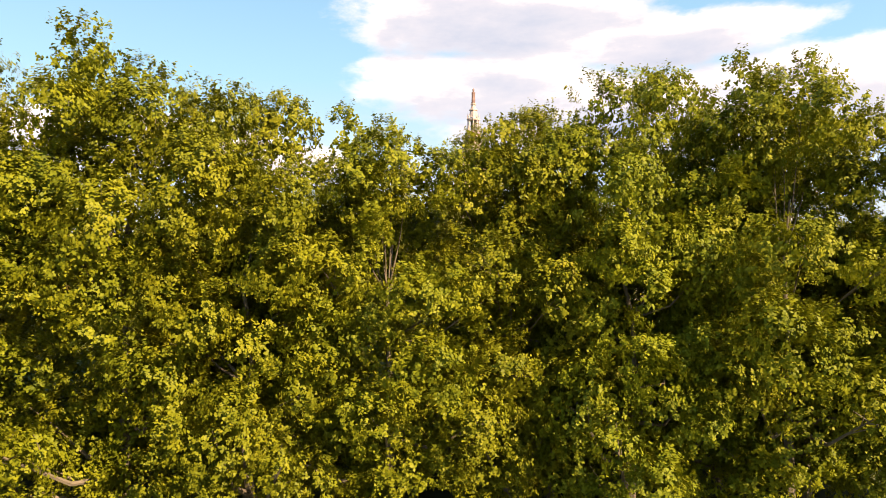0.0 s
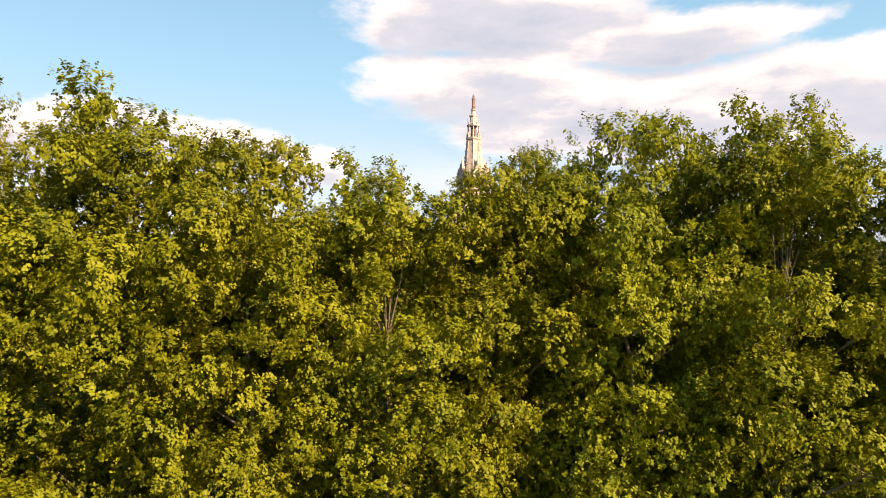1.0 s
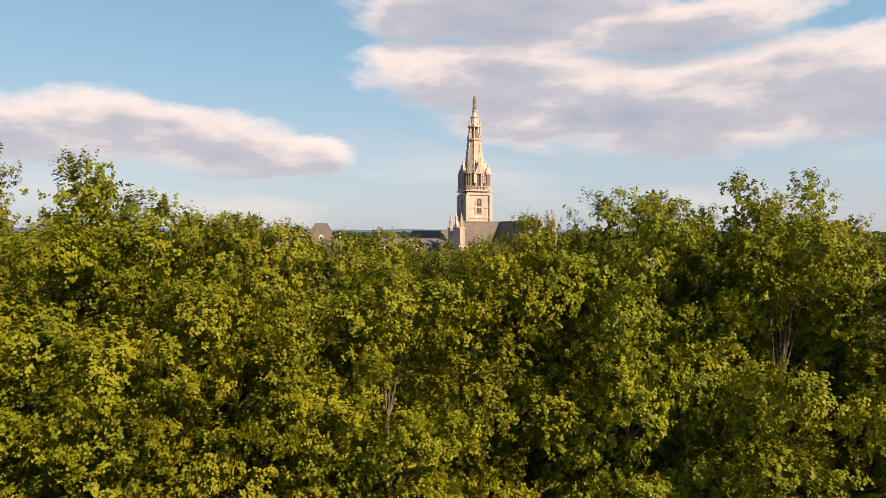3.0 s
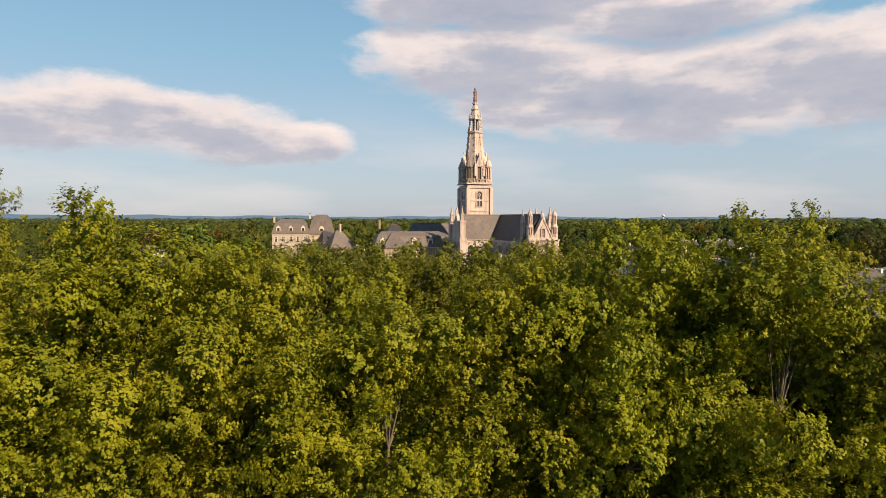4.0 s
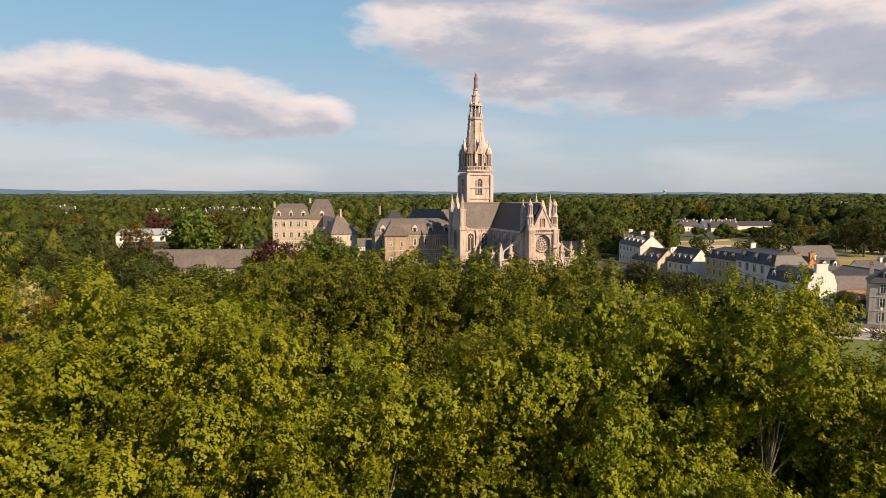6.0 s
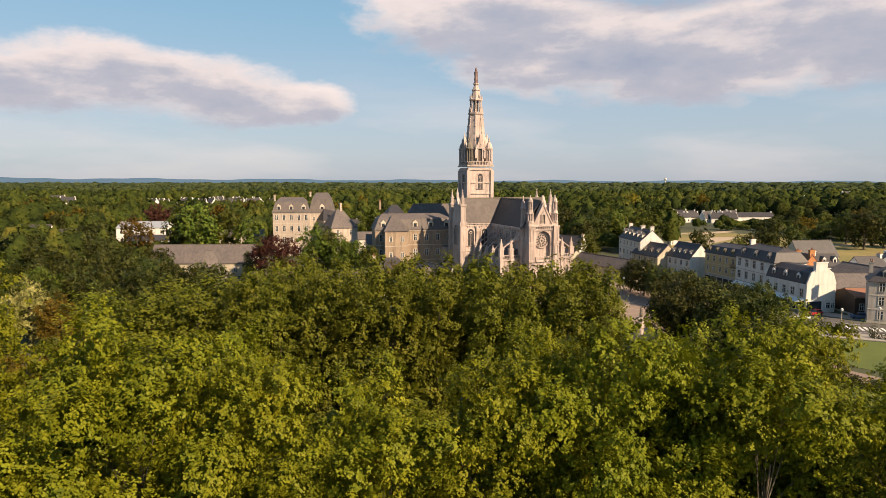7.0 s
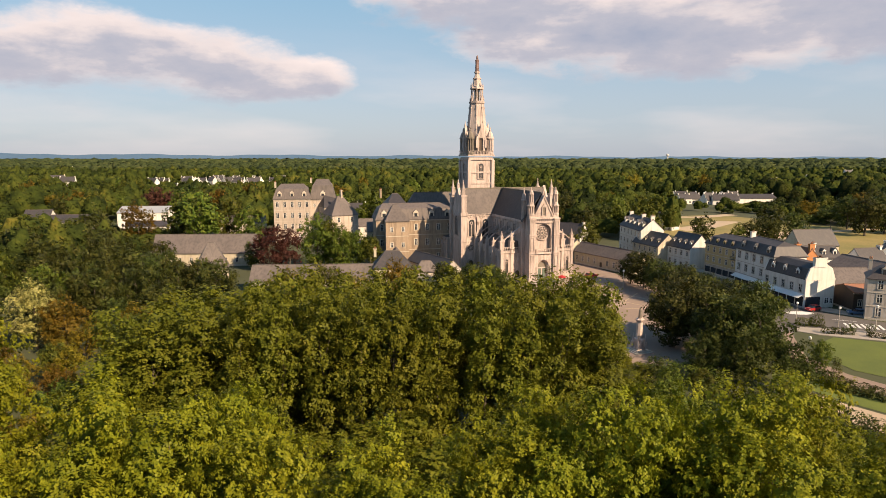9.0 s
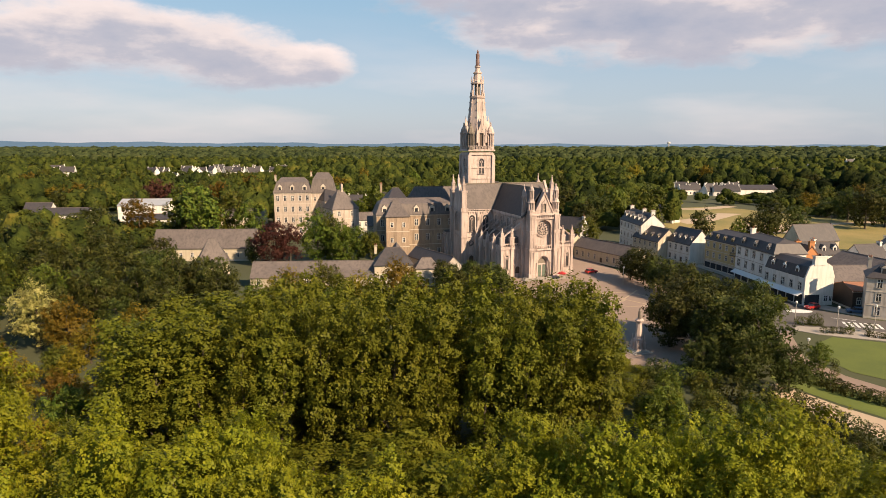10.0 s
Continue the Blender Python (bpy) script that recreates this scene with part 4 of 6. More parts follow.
lathe(bm, [(0.85, 0), (0.85, 0.35), (0.7, 0.4), (0.78, 1.2), (0.66, 2.4), (0.72, 3.4), (0.78, 4.0), (0.5, 4.35), (0.3, 4.5), (0.42, 4.85), (0.4, 5.25), (0.2, 5.55), (0.06, 5.9)], 0, 0, 10)
for v in bm.verts:
    v.co.y *= 0.8
statue = tagged(new("statue", finish("statue", bm, BRONZE)), "weathered reddish-brown standing statue on the spire's tip", "statue")
statue.matrix_world = CH @ pose(TX, TY, 71.58)

# ---------------------------------------------------------------- houses
WIN = {}


def window_mesh(w, h, wall_trim, style):
    """Meshes for a house window: surround and sill, sash bars, pane. Shared by alike windows."""
    key = (w, h, wall_trim.name, style)
    if key not in WIN:
        a = bmesh.new()
        box(a, -w / 2 - 0.16, -w / 2, -0.07, 0.02, -0.05, h + 0.16)
        box(a, w / 2, w / 2 + 0.16, -0.07, 0.02, -0.05, h + 0.16)
        box(a, -w / 2, w / 2, -0.065, 0.02, h, h + 0.16)
        box(a, -w / 2 - 0.2, w / 2 + 0.2, -0.14, 0.02, -0.17, -0.05)
        b = bmesh.new()
        box(b, -0.05, 0.05, -0.05, -0.012, 0, h)
        box(b, -w / 2, w / 2, -0.048, -0.01, h * 0.62, h * 0.62 + 0.07)
        box(b, -w / 2, -w / 2 + 0.07, -0.049, -0.011, 0, h)
        box(b, w / 2 - 0.07, w / 2, -0.049, -0.011, 0, h)
        c = bmesh.new()
        box(c, -w / 2, w / 2, -0.03, 0.01, -0.05, h)
        d = bmesh.new()
        for s in (-1, 1):
            x0, x1 = sorted((s * (w / 2 + 0.17), s * (w + 0.1)))
            box(d, x0, x1, -0.06, 0.015, -0.03, h + 0.05)
        WIN[key] = (finish("window", a, wall_trim), finish("sash", b, PAINT), finish("pane", c, GLASS), finish("shutter", d, GREY))
    return WIN[key]


def house_window(parent, m, w=1.0, h=1.6, trim=None, sash=True, shutters=False):
    fr, sa, pa, sh = window_mesh(w, h, trim or TRIM, 0)
    win = again("window", fr, parent, m)
    again("pane", pa, win, Matrix())
    if sash:
        again("sash", sa, win, Matrix())
    if shutters:
        again("shutter", sh, win, Matrix())


def roof_slabs(house, w, d, he, hr, roof, kind, over=0.35, inset=0.0, thick=0.22):
    """The roof over w x d, its ridge along x: gable, hip or a flat-topped mansard."""
    x1, y1 = w / 2 + (over if kind != "gable" else 0.12), d / 2 + over
    z0 = he - (over * (hr - he) / (d / 2) if kind != "mansard" else 0)
    if kind == "gable":
        pts = [(-x1, -y1, z0), (x1, -y1, z0), (x1, y1, z0), (-x1, y1, z0), (-x1, 0, hr), (x1, 0, hr)]
        slopes = [(0, 1, 5, 4), (2, 3, 4, 5)]
    elif kind == "hip":
        k = min(d / 2, w / 2) * 0.8
        pts = [(-x1, -y1, z0), (x1, -y1, z0), (x1, y1, z0), (-x1, y1, z0), (-w / 2 + k, 0, hr), (w / 2 - k, 0, hr)]
        slopes = [(0, 1, 5, 4), (2, 3, 4, 5), (1, 2, 5), (3, 0, 4)]
    else:
        k, q = 1.3, hr - (hr - he) * 0.30
        pts = [(-x1, -y1, z0), (x1, -y1, z0), (x1, y1, z0), (-x1, y1, z0), (-w / 2 + k, -d / 2 + k, q), (w / 2 - k, -d / 2 + k, q), (w / 2 - k, d / 2 - k, q), (-w / 2 + k, d / 2 - k, q), (-w / 2 + k * 2.4, 0, hr), (w / 2 - k * 2.4, 0, hr)]
        slopes = [(0, 1, 5, 4), (2, 3, 7, 6), (1, 2, 6, 5), (3, 0, 4, 7), (4, 5, 9, 8), (6, 7, 8, 9), (5, 6, 9), (7, 4, 8)]
    up = Vector((0, 0, thick))
    for f in slopes:
        bm = bmesh.new()
        lo = [bm.verts.new(pts[i]) for i in f]
        hi = [bm.verts.new(Vector(pts[i]) + up) for i in f]
        bm.faces.new(hi)
        bm.faces.new(lo[::-1])
        for i in range(len(f)):
            bm.faces.new((lo[i], lo[(i + 1) % len(f)], hi[(i + 1) % len(f)], hi[i]))
        part("roof", bm, roof, house)
    bm = bmesh.new()
    xr = pts[-1][0]
    box(bm, -xr, xr, -0.14, 0.14, hr + thick - 0.1, hr + thick + 0.12)
    part("ridge", bm, SLATE_WARM, house)


def dormer(house, m, w, h, wall, roof, depth=2.0):
    bm = bmesh.new()
    box_at(bm, m, -w / 2, w / 2, 0, depth, 0, h)
    extrude(bm, [(-w / 2 - 0.1, h), (w / 2 + 0.1, h), (0, h + w * 0.55)], deep(m @ pose(0, -0.06, 0), 0.3))
    dm = part("dormer", bm, wall, house)
    bm = bmesh.new()
    for s in (-1, 1):
        extrude(bm, [(s * (w / 2 + 0.22), h - 0.1), (0, h + w * 0.55 + 0.02), (0, h + w * 0.55 + 0.16), (s * (w / 2 + 0.22), h + 0.06)], deep(m @ pose(0, 0.1, 0), depth))
    part("dormer_roof", bm, roof, dm)
    bm = bmesh.new()
    box_at(bm, m, -w * 0.3, w * 0.3, -0.05, 0.01, 0.15, h * 0.9)
    part("pane", bm, GLASS, dm)


def chimney(house, x, y, z0, z1, w=1.3, d=0.7, mat=None, pots=3):
    bm = bmesh.new()
    box(bm, x - w / 2, x + w / 2, y - d / 2, y + d / 2, z0, z1)
    box(bm, x - w / 2 - 0.1, x + w / 2 + 0.1, y - d / 2 - 0.1, y + d / 2 + 0.1, z1 - 0.3, z1)
    ch = part("chimney", bm, mat or WHITE, house)
    for i in range(pots):
        bm = bmesh.new()
        lathe(bm, [(0.14, z1), (0.11, z1 + 0.5), (0.13, z1 + 0.55)], x - w / 2 + w * (i + 0.5) / pots, y, 6)
        part("chimney_pot", bm, TILE, ch)


def house(name, m, w, d, he, hr, wall, roof, label, kind="gable", floors=2, cols=4, back=False, ends=1, dormers=0, chimneys=((-1, 1.2), (1, 1.2)),
          win=(1.0, 1.6), trim=None, ground=None, shutters=False, sash=True, plinth=True, category="house", group="", dormer_size=(1.3, 1.6), string=True, end_wall=None, dormer_at=0.25):
    """A house with its base centre at m: front along local x, facing local -y."""
    h = thing(name, m, label, category, group)
    bm = bmesh.new()
    box(bm, -w / 2, w / 2, -d / 2, d / 2, -0.3, he)
    wl = part("wall", bm, wall, h)
    if kind == "gable":
        for s in (-1, 1):
            bm = bmesh.new()
            extrude(bm, [(-d / 2, he - 0.01), (d / 2, he - 0.01), (0, hr - 0.02)], deep(pose(s * (w / 2) + (-0.3 if s > 0 else 0.0), 0, 0) @ Matrix(((0, 1, 0, 0), (1, 0, 0, 0), (0, 0, 1, 0), (0, 0, 0, 1))), 0.3))
            part("gable", bm, end_wall or wall, h)
    roof_slabs(h, w, d, he, hr, roof, kind)
    bm = bmesh.new()
    box(bm, -w / 2 - 0.12, w / 2 + 0.12, -d / 2 - 0.14, -d / 2 + 0.1, he - 0.32, he - 0.02)
    if string and floors > 1:
        for f in range(1, floors):
            z = he * f / floors
            box(bm, -w / 2 - 0.05, w / 2 + 0.05, -d / 2 - 0.08, -d / 2 + 0.05, z - 0.1, z + 0.1)
    if plinth:
        box(bm, -w / 2 - 0.06, w / 2 + 0.06, -d / 2 - 0.07, d / 2 + 0.07, -0.3, 0.5)
    part("band", bm, trim or TRIM, wl)
    fh = he / floors
    for f in range(floors):
        if f == 0 and ground:
            continue
        for c in range(cols):
            x = -w / 2 + w * (c + 0.5) / cols
            if f == 0 and c == cols // 2:
                bm = bmesh.new()
                box(bm, x - 0.55, x + 0.55, -d / 2 - 0.06, -d / 2 + 0.04, 0.02, 2.2)
                part("door", bm, WOOD, h)
                continue
            house_window(h, pose(x, -d / 2, f * fh + fh * 0.30), *win, trim=trim, shutters=shutters, sash=sash)
    for e in range(ends):       # windows in the end walls
        for s in (-1, 1):
            for f in range(floors):
                if cols > 1:
                    house_window(h, pose(s * w / 2, (-d / 4 if e == 0 else d / 4), f * fh + fh * 0.3, 0, 0, 90 if s > 0 else -90), *win, trim=trim, sash=sash)
    for i in range(dormers):
        x = -w / 2 + w * (i + 0.5) / dormers
        y = -d / 2 + (d / 2 * dormer_at if kind != "mansard" else 0.1)
        dormer(h, pose(x, y, he + ((hr - he) * dormer_at * 0.92 if kind != "mansard" else 0.35)), *dormer_size, trim or wall, roof)
    for s, up in chimneys:
        chimney(h, s * (w / 2 - 0.5), 0, hr - 1.6, hr + up, d=1.5, w=0.8, mat=wall, pots=2)
    return h


def shopfront(h, w, d, n, height, material, awning=None):
    """Ground-floor shop: dark glazed bays between posts, a fascia and an awning."""
    bm = bmesh.new()
    box(bm, -w / 2 + 0.2, w / 2 - 0.2, -d / 2 - 0.12, -d / 2 + 0.02, height - 0.7, height)
    for i in range(n + 1):
        x = -w / 2 + 0.3 + (w - 0.6) * i / n
        box(bm, x - 0.16, x + 0.16, -d / 2 - 0.1, -d / 2 + 0.02, 0, height - 0.7)
    s = part("shopfront", bm, material, h, "shop fascia and posts")
    for i in range(n):
        bm = bmesh.new()
        x = -w / 2 + 0.3 + (w - 0.6) * (i + 0.5) / n
        box(bm, x - (w - 0.6) / n / 2 + 0.16, x + (w - 0.6) / n / 2 - 0.16, -d / 2 - 0.05, -d / 2 + 0.01, 0.3, height - 0.7)
        part("pane", bm, GLASS, s)
    if awning:
        bm = bmesh.new()
        extrude(bm, [(-1.6, height - 1.0), (0, height - 0.15), (0, height - 0.05), (-1.65, height - 0.92)], deep(Matrix(((0, 1, 0, 0), (1, 0, 0, -d / 2 - 0.12), (0, 0, 1, 0), (0, 0, 0, 1))) @ pose(0, -w / 2 + 0.4, 0), w - 0.8))
        part("awning", bm, awning, s, "sloping awning over the shop window")


# street of shops and houses: fronts towards the square
house("house", pose(81, 258, 0, 0, 0, -86), 24, 9.4, 11.3, 15.6, WHITE, SLATE, "large three-storey white house with dormers and slate roof", floors=3, cols=6, dormers=5, dormer_size=(1.7, 1.8), chimneys=((-1, 1.4), (1, 1.6), (0.2, 1.4)), ends=0)
house("house", pose(59.5, 226, 0, 0, 0, -62), 30, 7, 4.6, 7.6, CREAM, SLATE_WARM, "long low cream building with a slate roof beside the square", floors=1, cols=9, dormers=0, chimneys=(), ends=0, win=(1.0, 1.7))
house("house", pose(47.5, 246, 0, 0, 0, -62), 14, 8, 5.2, 8.4, CREAM, SLATE, "low cream outbuilding with arched doors beside the church", floors=1, cols=4, chimneys=(), ends=0)
house("house", pose(82, 243, 0, 0, 0, -74), 17, 9, 6.6, 11.0, CREAM, SLATE, "cream house with dark slate roof and skylights", floors=2, cols=5, dormers=4, dormer_size=(1.0, 1.2), chimneys=(), ends=0)
house("house", pose(90, 229, 0, 0, 0, -74), 13, 9, 7.4, 12.2, WHITE, SLATE, "white house with a bright gable wall and slate roof", floors=2, cols=4, dormers=4, dormer_size=(0.9, 1.2), chimneys=(), ends=0)
y_house = house("house", pose(98.4, 209.5, 0, 0, 0, -77), 19.5, 10, 10.2, 13.6, YELLOW, SLATE, "yellow three-storey house with a balcony and slate mansard", kind="mansard", floors=3, cols=6, dormers=5, dormer_size=(1.1, 1.3), chimneys=((1, 1.0),), ground=True, dormer_at=0.15)
shopfront(y_house, 19.5, 10, 6, 3.1, GREY)
bm = bmesh.new()
box(bm, 4.5, 8.6, -6.0, -4.95, 6.7, 6.85)
for i in range(12):
    box(bm, 4.55 + i * 0.36, 4.6 + i * 0.36, -6.0, -5.95, 6.85, 7.8)
box(bm, 4.5, 8.6, -6.02, -5.94, 7.8, 7.88)
part("balcony", bm, METAL, y_house, "dark iron balcony")
t_house = house("house", pose(99.0, 189.0, 0, 0, 0, -84), 19.5, 10, 11.3, 15.2, WHITE, SLATE, "tall white terraced house over shops with slate mansard roof", kind="mansard", floors=3, cols=5, dormers=3, dormer_size=(1.5, 1.5), chimneys=((-1, 1.4),), ground=True, trim=GREY, win=(1.3, 2.0), dormer_at=0.15)
shopfront(t_house, 19.5, 10, 5, 3.6, PAINT, PAINT)
# the corner shop: gambrel roof, tall blank gable
c_house = thing("house", pose(98.9, 172.8, 0, 0, 0, -81), "white corner shop with gambrel slate roof and blank gable", "house")
bm = bmesh.new()
box(bm, -8.5, 8.5, -4.3, 4.3, -0.3, 7.6)
wl = part("wall", bm, WHITE, c_house)
gam = [(-4.3, 7.55), (-3.2, 10.3), (-1.2, 11.6), (1.2, 11.6), (3.2, 10.3), (4.3, 7.55)]
SWAP = Matrix(((0, 1, 0, 0), (1, 0, 0, 0), (0, 0, 1, 0), (0, 0, 0, 1)))
for x in (-8.5, 8.1):
    bm = bmesh.new()
    extrude(bm, [(a * 1.03, b + (0.35 if b > 8 else 0)) for a, b in gam], deep(pose(x, 0, 0) @ SWAP, 0.45))
    part("gable", bm, WHITE, c_house)
for a, b in zip(gam, gam[1:]):
    bm = bmesh.new()
    extrude(bm, [a, b, (b[0], b[1] + 0.2), (a[0], a[1] + 0.2)], deep(pose(-8.1, 0, 0) @ SWAP, 16.2))
    part("roof", bm, SLATE, c_house)
for i in range(5):
    x = -7 + i * 3.4
    house_window(c_house, pose(x, -4.3, 4.2), 1.2, 1.9, GREY)
for x in (-5.4, -0.5, 4.6):
    dormer(c_house, pose(x, -3.9, 8.2), 1.3, 1.5, PAINT, SLATE, 1.6)
chimney(c_house, 8.2, -0.4, 11, 13.6, 1.0, 3.4, WHITE, 4)
shopfront(c_house, 17, 8.6, 5, 3.7, PAINT, PAINT)
bm = bmesh.new()
box(bm, 8.5, 8.62, -4.0, 0.2, 0.3, 3.0)
part("pane", bm, GLASS, c_house, "dark shop window in the end wall")
house_window(c_house, pose(8.5, 2.2, 1.2, 0, 0, 90), 1.2, 1.4, PAINT)
house_window(c_house, pose(8.5, 3.6, 1.2, 0, 0, 90), 0.9, 1.2, PAINT)
house("house", pose(118.6, 149.6, 0, 0, 0, -30), 27, 9, 10.4, 13.6, GREY, SLATE, "grey stone-faced town house with arched ground floor and slate roof", floors=3, cols=5, dormers=4, chimneys=((-1, 1.2), (1, 1.2)), win=(1.1, 2.0), kind="hip", ends=0)
# yards and roofs behind the shops
house("barn", pose(112, 176, 0, 0, 0, 2), 16, 12, 5.2, 8.6, GREY, SLATE_WARM, "low yard building with a wide grey roof", floors=1, cols=3, chimneys=(), ends=0, category="building")
house("barn", pose(110, 164.5, 0, 0, 0, 0), 7, 9, 5.0, 6.4, WOOD, TILE, "small dark brown lean-to beside the corner shop", floors=1, cols=2, chimneys=(), ends=0, category="building")
house("house", pose(106.5, 184, 0, 0, 0, -84), 7, 5, 10.5, 13.4, ORANGE, TILE, "narrow orange rendered house with stepped chimney", floors=2, cols=2, chimneys=((1, 1.6), (-1, 0.8)), ends=0)
house("house", pose(116, 213, 0, 0, 0, 8), 24, 9, 6.5, 9.6, CREAM, TILE, "long building with a rusty brown flat-pitched roof", floors=2, cols=5, chimneys=(), ends=0)
house("house", pose(122, 206, 0, 0, 0, 6), 15, 8, 7.4, 10.8, WHITE, SLATE, "white back house with a row of dormers", floors=2, cols=4, dormers=4, dormer_size=(1.2, 1.4), chimneys=((0.0, 1.2),), ends=0)
house("house", pose(140, 206, 0, 0, 0, 10), 10, 8, 6.0, 10.0, WHITE, SLATE, "white gabled house behind the street", floors=2, cols=3, chimneys=((1, 1.0),), ends=1)
house("house", pose(128, 186, 0, 0, 0, -80), 22, 14, 5.5, 9.4, WHITE, SLATE_WARM, "wide grey-roofed hall behind the shops", floors=1, cols=4, chimneys=(), ends=0)
house("chapel", pose(147, 250, 0, 0, 0, 12), 18, 9, 5.4, 11.2, CREAM, SLATE, "slate-roofed chapel with a tall pointed gable", floors=1, cols=5, chimneys=(), ends=0, category="chapel")
house("house", pose(162, 228, 0, 0, 0, 60), 10, 8, 4.5, 8.4, WHITE, SLATE, "small white house beside the meadow", floors=1, cols=3, chimneys=((1, 1.0),), ends=1)
house("house", pose(150, 176, 0, 0, 0, -70), 13, 10, 6.5, 11.4, WHITE, SLATE, "white house with grey slate roof by the orchard", floors=2, cols=3, chimneys=((1, 1.0),), ends=1)
house("house", pose(56, 282, 0, 0, 0, -40), 15, 8, 5.5, 10.5, WHITE, SLATE, "white cottage with paired gables behind the church", floors=2, cols=4, chimneys=((-1, 0.9), (1, 0.9)), ends=1)
house("house", pose(123, 350, 0, 0, 0, -50), 13, 8, 4.5, 9.5, WHITE, SLATE, "white detached house at the wood's edge", floors=2, cols=4, chimneys=((1, 0.9),), ends=1)

# ---------------------------------------------------------------- the convent
house("convent", pose(-12.5, 240, 0, 0, 0, 12), 30, 13, 16.8, 22.4, OCHRE, SLATE_WARM, "ochre granite convent range with arched dormers and slate roof", floors=3, cols=7, dormers=5, dormer_size=(1.9, 2.4), chimneys=(), kind="mansard", trim=TRIM, ends=0, category="convent", dormer_at=0.12, win=(1.2, 2.3))
house("convent", pose(-19.0, 233.5, 0, 0, 0, 12), 8.5, 13, 17.0, 22.2, OCHRE, SLATE_WARM, "ochre granite convent pavilion with hipped slate roof", floors=3, cols=2, chimneys=(), kind="hip", trim=TRIM, ends=1, category="convent")
house("convent", pose(-21, 259, 0, 0, 0, 12), 13, 30, 17, 25, OCHRE, SLATE, "deep convent wing with a slate hipped roof", floors=3, cols=3, chimneys=((-1, 2.0),), kind="hip", trim=TRIM, ends=2, category="convent")
house("convent", pose(4, 262, 0, 0, 0, 12), 44, 11, 17.5, 25.5, OCHRE, SLATE_WARM, "long rear convent range with weathered slate roof", floors=3, cols=10, chimneys=((0.2, 2.2),), kind="hip", trim=TRIM, ends=0, category="convent")
# porch and cloister roofs between lodge and church
house("lodge", pose(-16.5, 191, 0, 0, 0, 8), 11.5, 9, 6.8, 11.2, CREAM, SLATE, "slate-roofed gate lodge joined to the long wing", floors=1, cols=3, chimneys=((-1, 1.0),), ends=0, category="lodge", kind="hip")
house("lodge", pose(-6.0, 190, 0, 0, 0, 8), 7, 5, 5.6, 8.2, TRIM, SLATE_WARM, "small stone porch with an arched door", floors=1, cols=1, chimneys=(), ends=0, kind="hip", category="lodge")
house("cloister", pose(-4.0, 203, 0, 0, 0, -58), 24, 6, 5.2, 8.0, GREY, SLATE, "low cloister walk with a slate roof", floors=1, cols=6, chimneys=(), ends=0, category="cloister")
house("cloister", pose(-16.5, 206, 0, 0, 0, 95), 20, 6, 5.4, 9.0, OCHRE, SLATE_WARM, "low stone range running to the convent", floors=1, cols=5, chimneys=(), ends=0, category="cloister")
house("wing", pose(-40, 189, 0, 0, 0, 4), 38, 9, 3.4, 7.2, CREAM, SLATE_WARM, "long low wing with a weathered slate roof", floors=1, cols=8, chimneys=(), ends=0, category="outbuilding", win=(1.1, 1.8))
house("wing", pose(-90.5, 234, 0, 0, 0, 3), 37.5, 11, 5.0, 11.0, CREAM, SLATE_WARM, "long cream range with a pale weathered roof", floors=1, cols=9, chimneys=(), ends=0, category="outbuilding")
house("pavilion", pose(-79, 208, 0, 0, 0, 20), 10, 10, 4.0, 11.5, CREAM, SLATE_WARM, "small pavilion with a steep pyramid roof", floors=1, cols=2, chimneys=(), kind="hip", ends=0, category="pavilion")
# the seminary with its pavilions
house("seminary", pose(-73.5, 300, 0, 0, 0, 10), 17, 14, 20.5, 27.2, PALE_STONE, SLATE_WARM, "tall cream seminary block with dormers and slate mansard", floors=4, cols=5, dormers=3, dormer_size=(1.9, 2.6), chimneys=((-1, 1.2),), kind="mansard", trim=TRIM, ends=1, category="seminary", dormer_at=0.12, win=(1.3, 2.3))
house("seminary", pose(-60, 305, 0, 0, 0, 10), 12, 12, 20, 29.3, PALE_STONE, SLATE_WARM, "steep-roofed central pavilion of the seminary", floors=4, cols=3, dormers=1, dormer_size=(2.2, 2.8), chimneys=((-1, 0.6),), kind="mansard", trim=TRIM, ends=1, category="seminary", dormer_at=0.12)
house("seminary", pose(-58.0, 304.4, 0, 0, 0, 30), 11, 24, 17, 24.5, PALE_STONE, SLATE, "long linking range of the seminary with a dark slate roof", floors=3, cols=2, chimneys=(), kind="hip", trim=TRIM, ends=2, category="seminary", win=(1.2, 2.1))
house("seminary", pose(-49.0, 288.8, 0, 0, 0, 30), 12.5, 13, 14.2, 22.0, PALE_STONE, SLATE_WARM, "hip-roofed end pavilion of the seminary with chimney", floors=3, cols=2, chimneys=((0.1, 3.0),), kind="hip", trim=TRIM, ends=1, category="seminary", win=(1.2, 2.1))
house("seminary", pose(-37, 296, 0, 0, 0, 10), 12, 8, 8, 11, WHITE, SLATE_WARM, "low white annex beside the seminary", floors=2, cols=4, chimneys=(), ends=0, category="annex")
house("seminary", pose(-28, 276, 0, 0, 0, 10), 14, 9, 8, 11.5, CREAM, SLATE_WARM, "low cream annex with a slate roof", floors=2, cols=3, chimneys=(), ends=0, category="annex")
house("seminary", pose(-102, 312, 0, 0, 0, 6), 22, 8, 8, 11, CREAM, SLATE_WARM, "cream school annex behind garden trees", floors=2, cols=5, chimneys=(), ends=0, category="annex")
